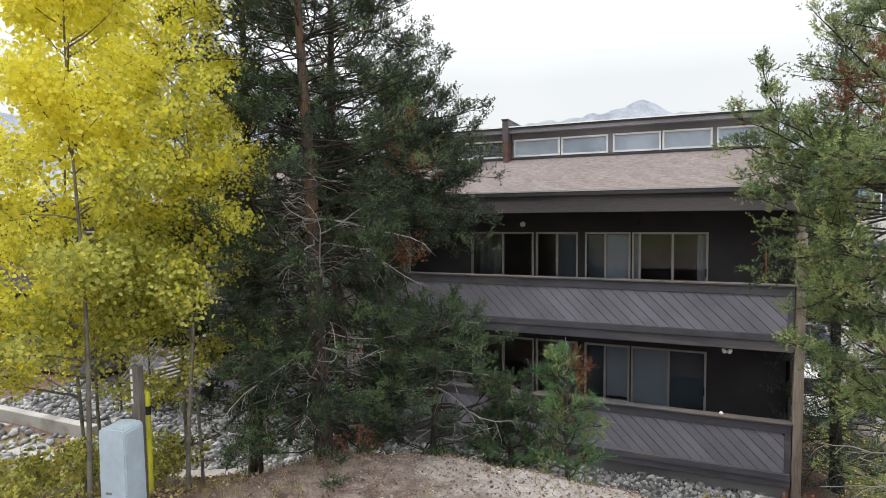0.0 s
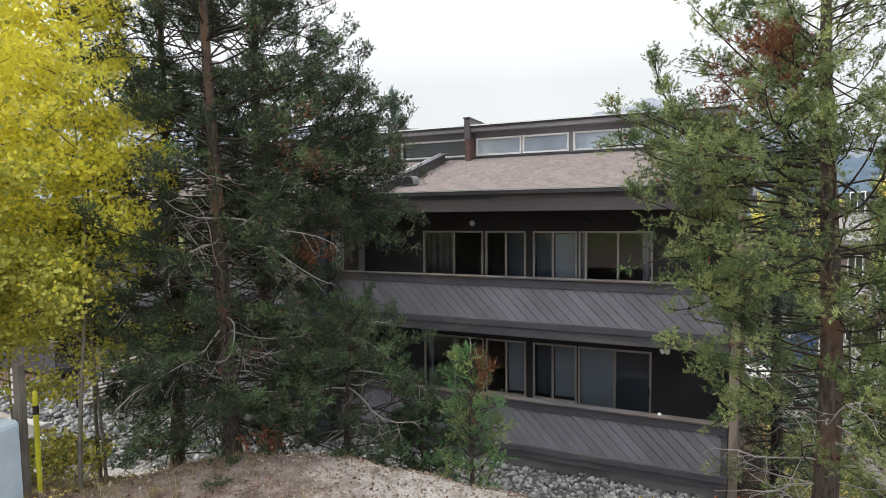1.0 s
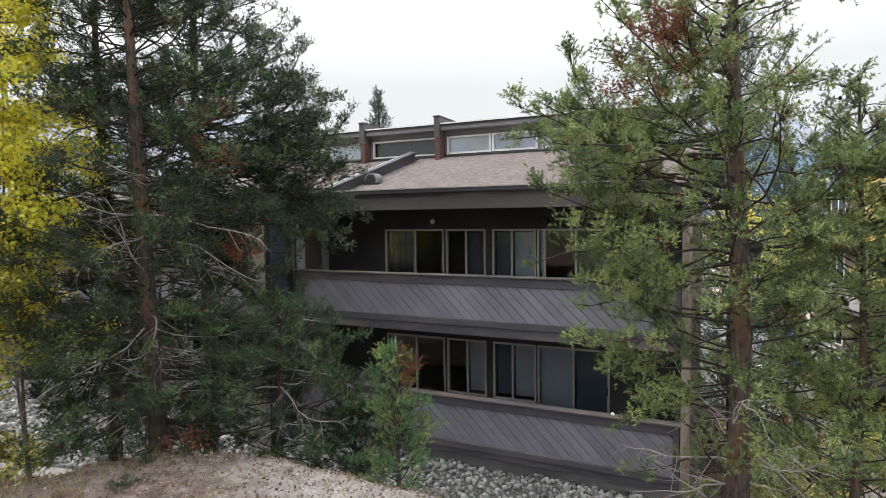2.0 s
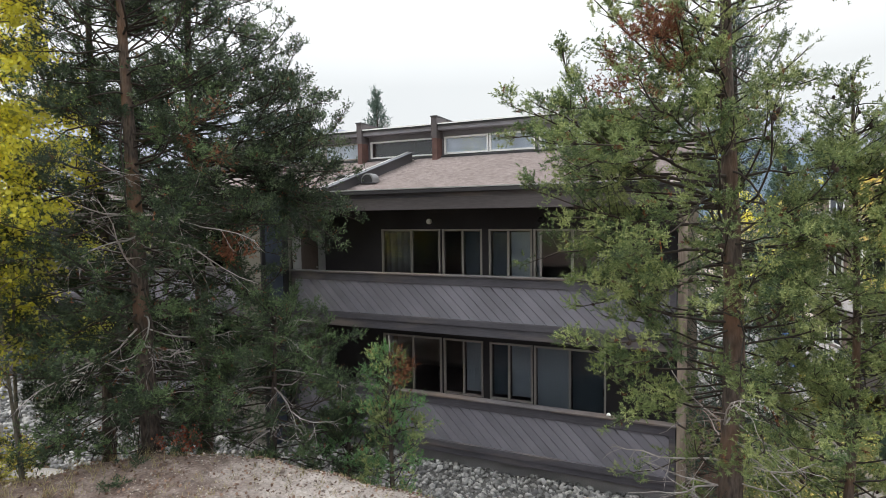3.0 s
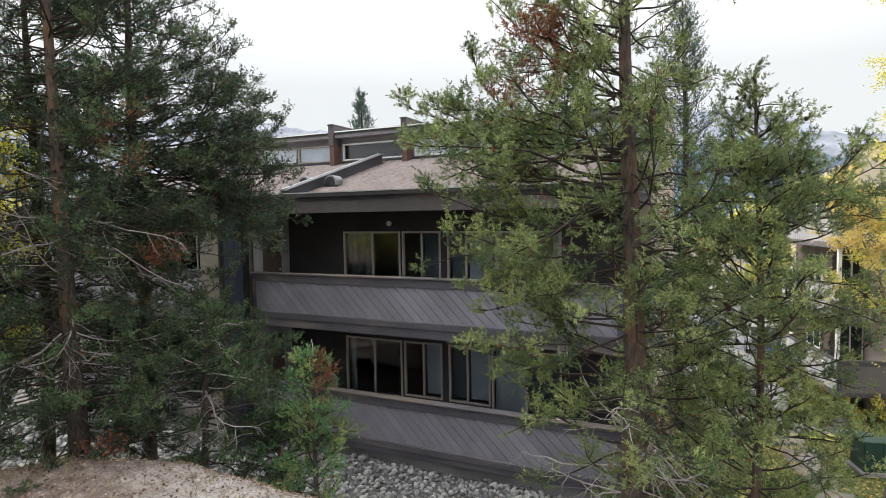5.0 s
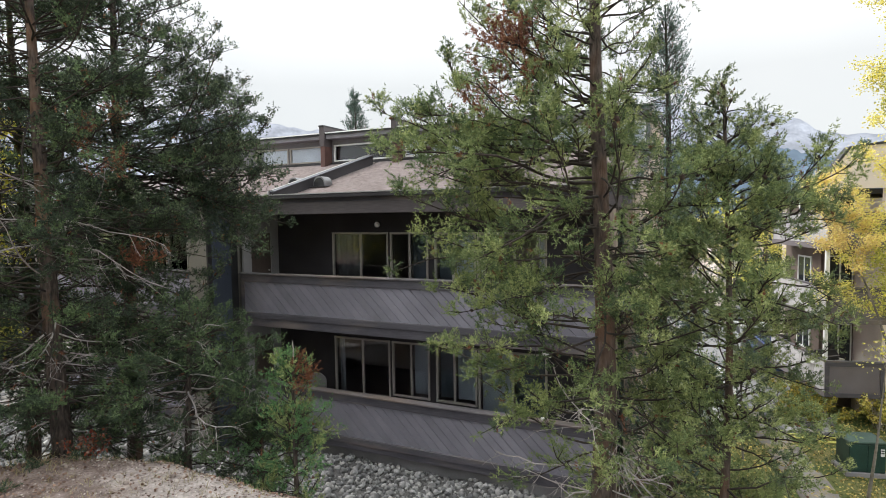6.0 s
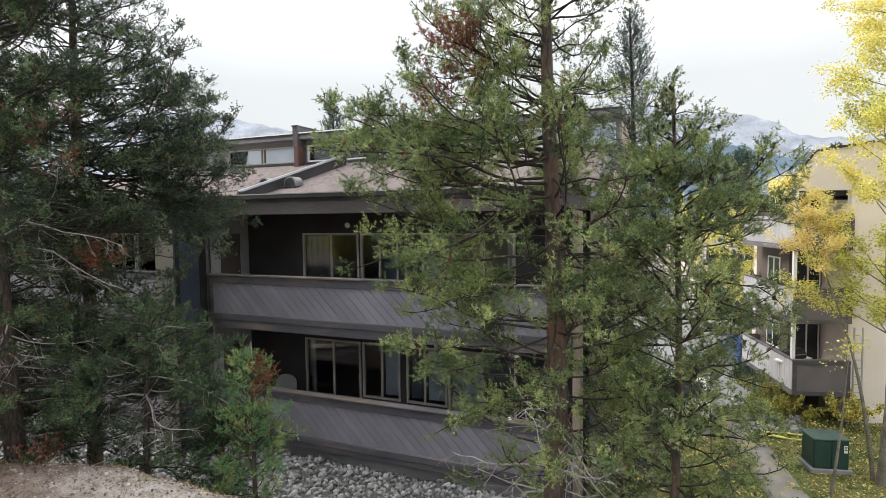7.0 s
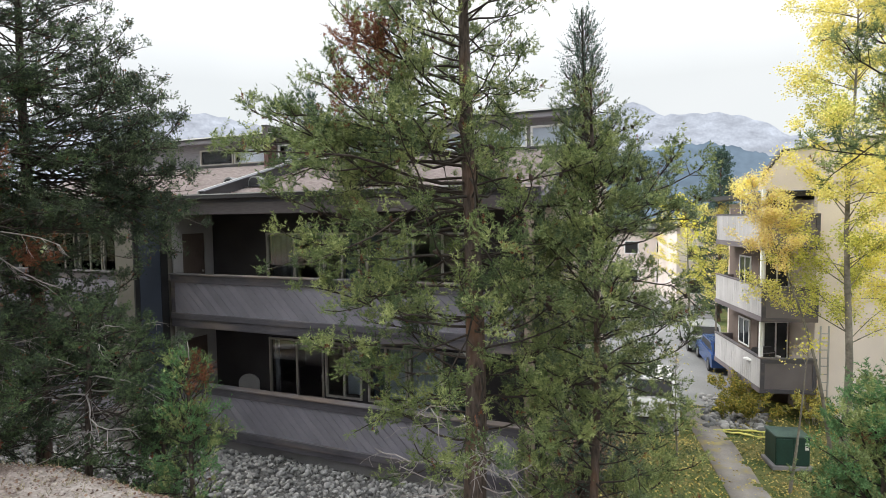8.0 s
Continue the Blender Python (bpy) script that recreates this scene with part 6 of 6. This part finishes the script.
def gravel(n, x0, x1, y0, y1, s0, s1, name, label, seed):
    """Small angular gravel: flattened eight-sided chips."""
    rng = np.random.default_rng(seed)
    x, y = rng.uniform(x0, x1, n), rng.uniform(y0, y1, n)
    s = s0 * (s1 / s0) ** (rng.random(n) ** 1.8)
    unit = np.array([(1, 0, 0), (0, 1, 0), (-1, 0, 0), (0, -1, 0), (0, 0, 1), (0, 0, -1)]) * 0.5
    a = rng.uniform(0, 6.28, n)
    V = unit[None] * rng.uniform(0.6, 1.2, (n, 6, 1)) * np.array([1, 0.8, 0.6])
    V = np.stack([V[..., 0] * np.cos(a)[:, None] - V[..., 1] * np.sin(a)[:, None], V[..., 0] * np.sin(a)[:, None] + V[..., 1] * np.cos(a)[:, None], V[..., 2]], -1) * s[:, None, None]
    V += np.stack([x, y, ground_z(x, y) + 0.15 * s], -1)[:, None]
    F = np.array([(0, 1, 4), (1, 2, 4), (2, 3, 4), (3, 0, 4), (1, 0, 5), (2, 1, 5), (3, 2, 5), (0, 3, 5)])
    F = (F[None] + 6 * np.arange(n)[:, None, None]).reshape(-1, 3)
    tagged(new(name, raw_mesh(name, V.reshape(-1, 3), F, [M_TANSTONE])), label, "gravel", kind="stuff")


gravel(5200, 1.6, 7.0, -9.2, -6.6, 0.012, 0.055, "gravel", "pale gravel along the mound's ridge", 91)
gravel(2200, -0.5, 3.0, -10.5, -7.4, 0.010, 0.04, "fine_gravel", "fine pale chips on the reddish dirt", 92)
strew(scatter(260, -1, 10, -12, -7.3, 0.05, 0.11, 0.15), M_TANSTONE, "pebbles", "pale pebbles strewn on the dirt mound", "stones")


def lone_stones():
    """The stones nearest the walk, each an object of its own on shared meshes."""
    base = bpy.data.objects["ground"]
    meshes = [raw_mesh("stone", V, F, [M_STONE]) for V, F in SHAPES]
    for x, y, s, up in scatter(300, 1.2, 5.6, -4.6, -1.45, 0.10, 0.27, 0.2):
        ob = new("stone", meshes[stone_rng.integers(len(meshes))])
        ob.parent = base
        ob.matrix_basis = Matrix.LocRotScale((x, y, float(ground_z(x, y)) + up), Euler(stone_rng.normal(size=3) * np.array([0.5, 0.5, 3])), (s, s, s))


lone_stones()


def litter(n, x0, x1, y0, y1, size, mats, name, label, seed, keep=None):
    rng = np.random.default_rng(seed)
    x, y = rng.uniform(x0, x1, n), rng.uniform(y0, y1, n)
    if keep is not None:
        k = keep(x, y)
        x, y = x[k], y[k]
    P = np.stack([x, y, ground_z(x, y) + 0.02], -1)
    tagged(new(name, leaf_mesh(name, P, size, mats, rng.integers(0, len(mats), len(P)), rng, 2.5)), label, "leaves", kind="stuff")


litter(8000, 8.6, 17, -1.5, 12, 0.065, [M_FALLEN], "fallen_leaves", "yellow-brown leaves scattered over the lawn", 501)
litter(7000, -1, 10, -10, -4.5, 0.035, [M_LITTER], "needle_litter", "brown needle and leaf litter on the dirt", 502)
litter(4500, -8, -0.3, -11.5, -5.5, 0.05, [M_FALLEN, M_LITTER], "aspen_litter", "dry yellow and brown leaves under the aspens", 503)


def tufts(n, x0, x1, y0, y1, h, mat, name, label, seed, keep=None, blades=9, wide=0.006):
    rng = np.random.default_rng(seed)
    x, y = rng.uniform(x0, x1, n), rng.uniform(y0, y1, n)
    if keep is not None:
        k = keep(x, y)
        x, y = x[k], y[k]
    m = len(x)
    base = np.repeat(np.stack([x, y, ground_z(x, y) - 0.01], -1), blades, 0) + rng.normal(size=(m * blades, 3)) * np.array([0.025, 0.025, 0])
    lean = rng.normal(size=(m * blades, 3)) * 0.45
    lean[:, 2] = 1
    tip = base + lean * (h * rng.uniform(0.5, 1.2, m * blades))[:, None]
    side = rng.normal(size=(m * blades, 3)) * np.array([1, 1, 0])
    side *= wide / 2 / (np.linalg.norm(side, axis=1)[:, None] + 1e-9)
    V = np.stack([base + side, base - side, tip], 1).reshape(-1, 3)
    tagged(new(name, raw_mesh(name, V, np.arange(len(V)).reshape(-1, 3), [mat])), label, "grass", kind="stuff")


tufts(700, -4.5, 1.5, -11, -7.0, 0.16, M_DRYGRASS, "dry_grass", "dry straw-coloured grass tufts on the slope", 511)
tufts(350, 1.5, 9, -9.2, -6.0, 0.10, M_DRYGRASS, "sparse_grass", "sparse dry tufts along the mound edge", 512)
tufts(9000, 9.0, 17, -2.0, 12, 0.07, M_GRASS, "lawn_grass", "short green lawn grass", 513, keep=lambda x, y: np.abs(x - (12.9 - 0.174 * (y - 2))) > 0.58, blades=6, wide=0.012)
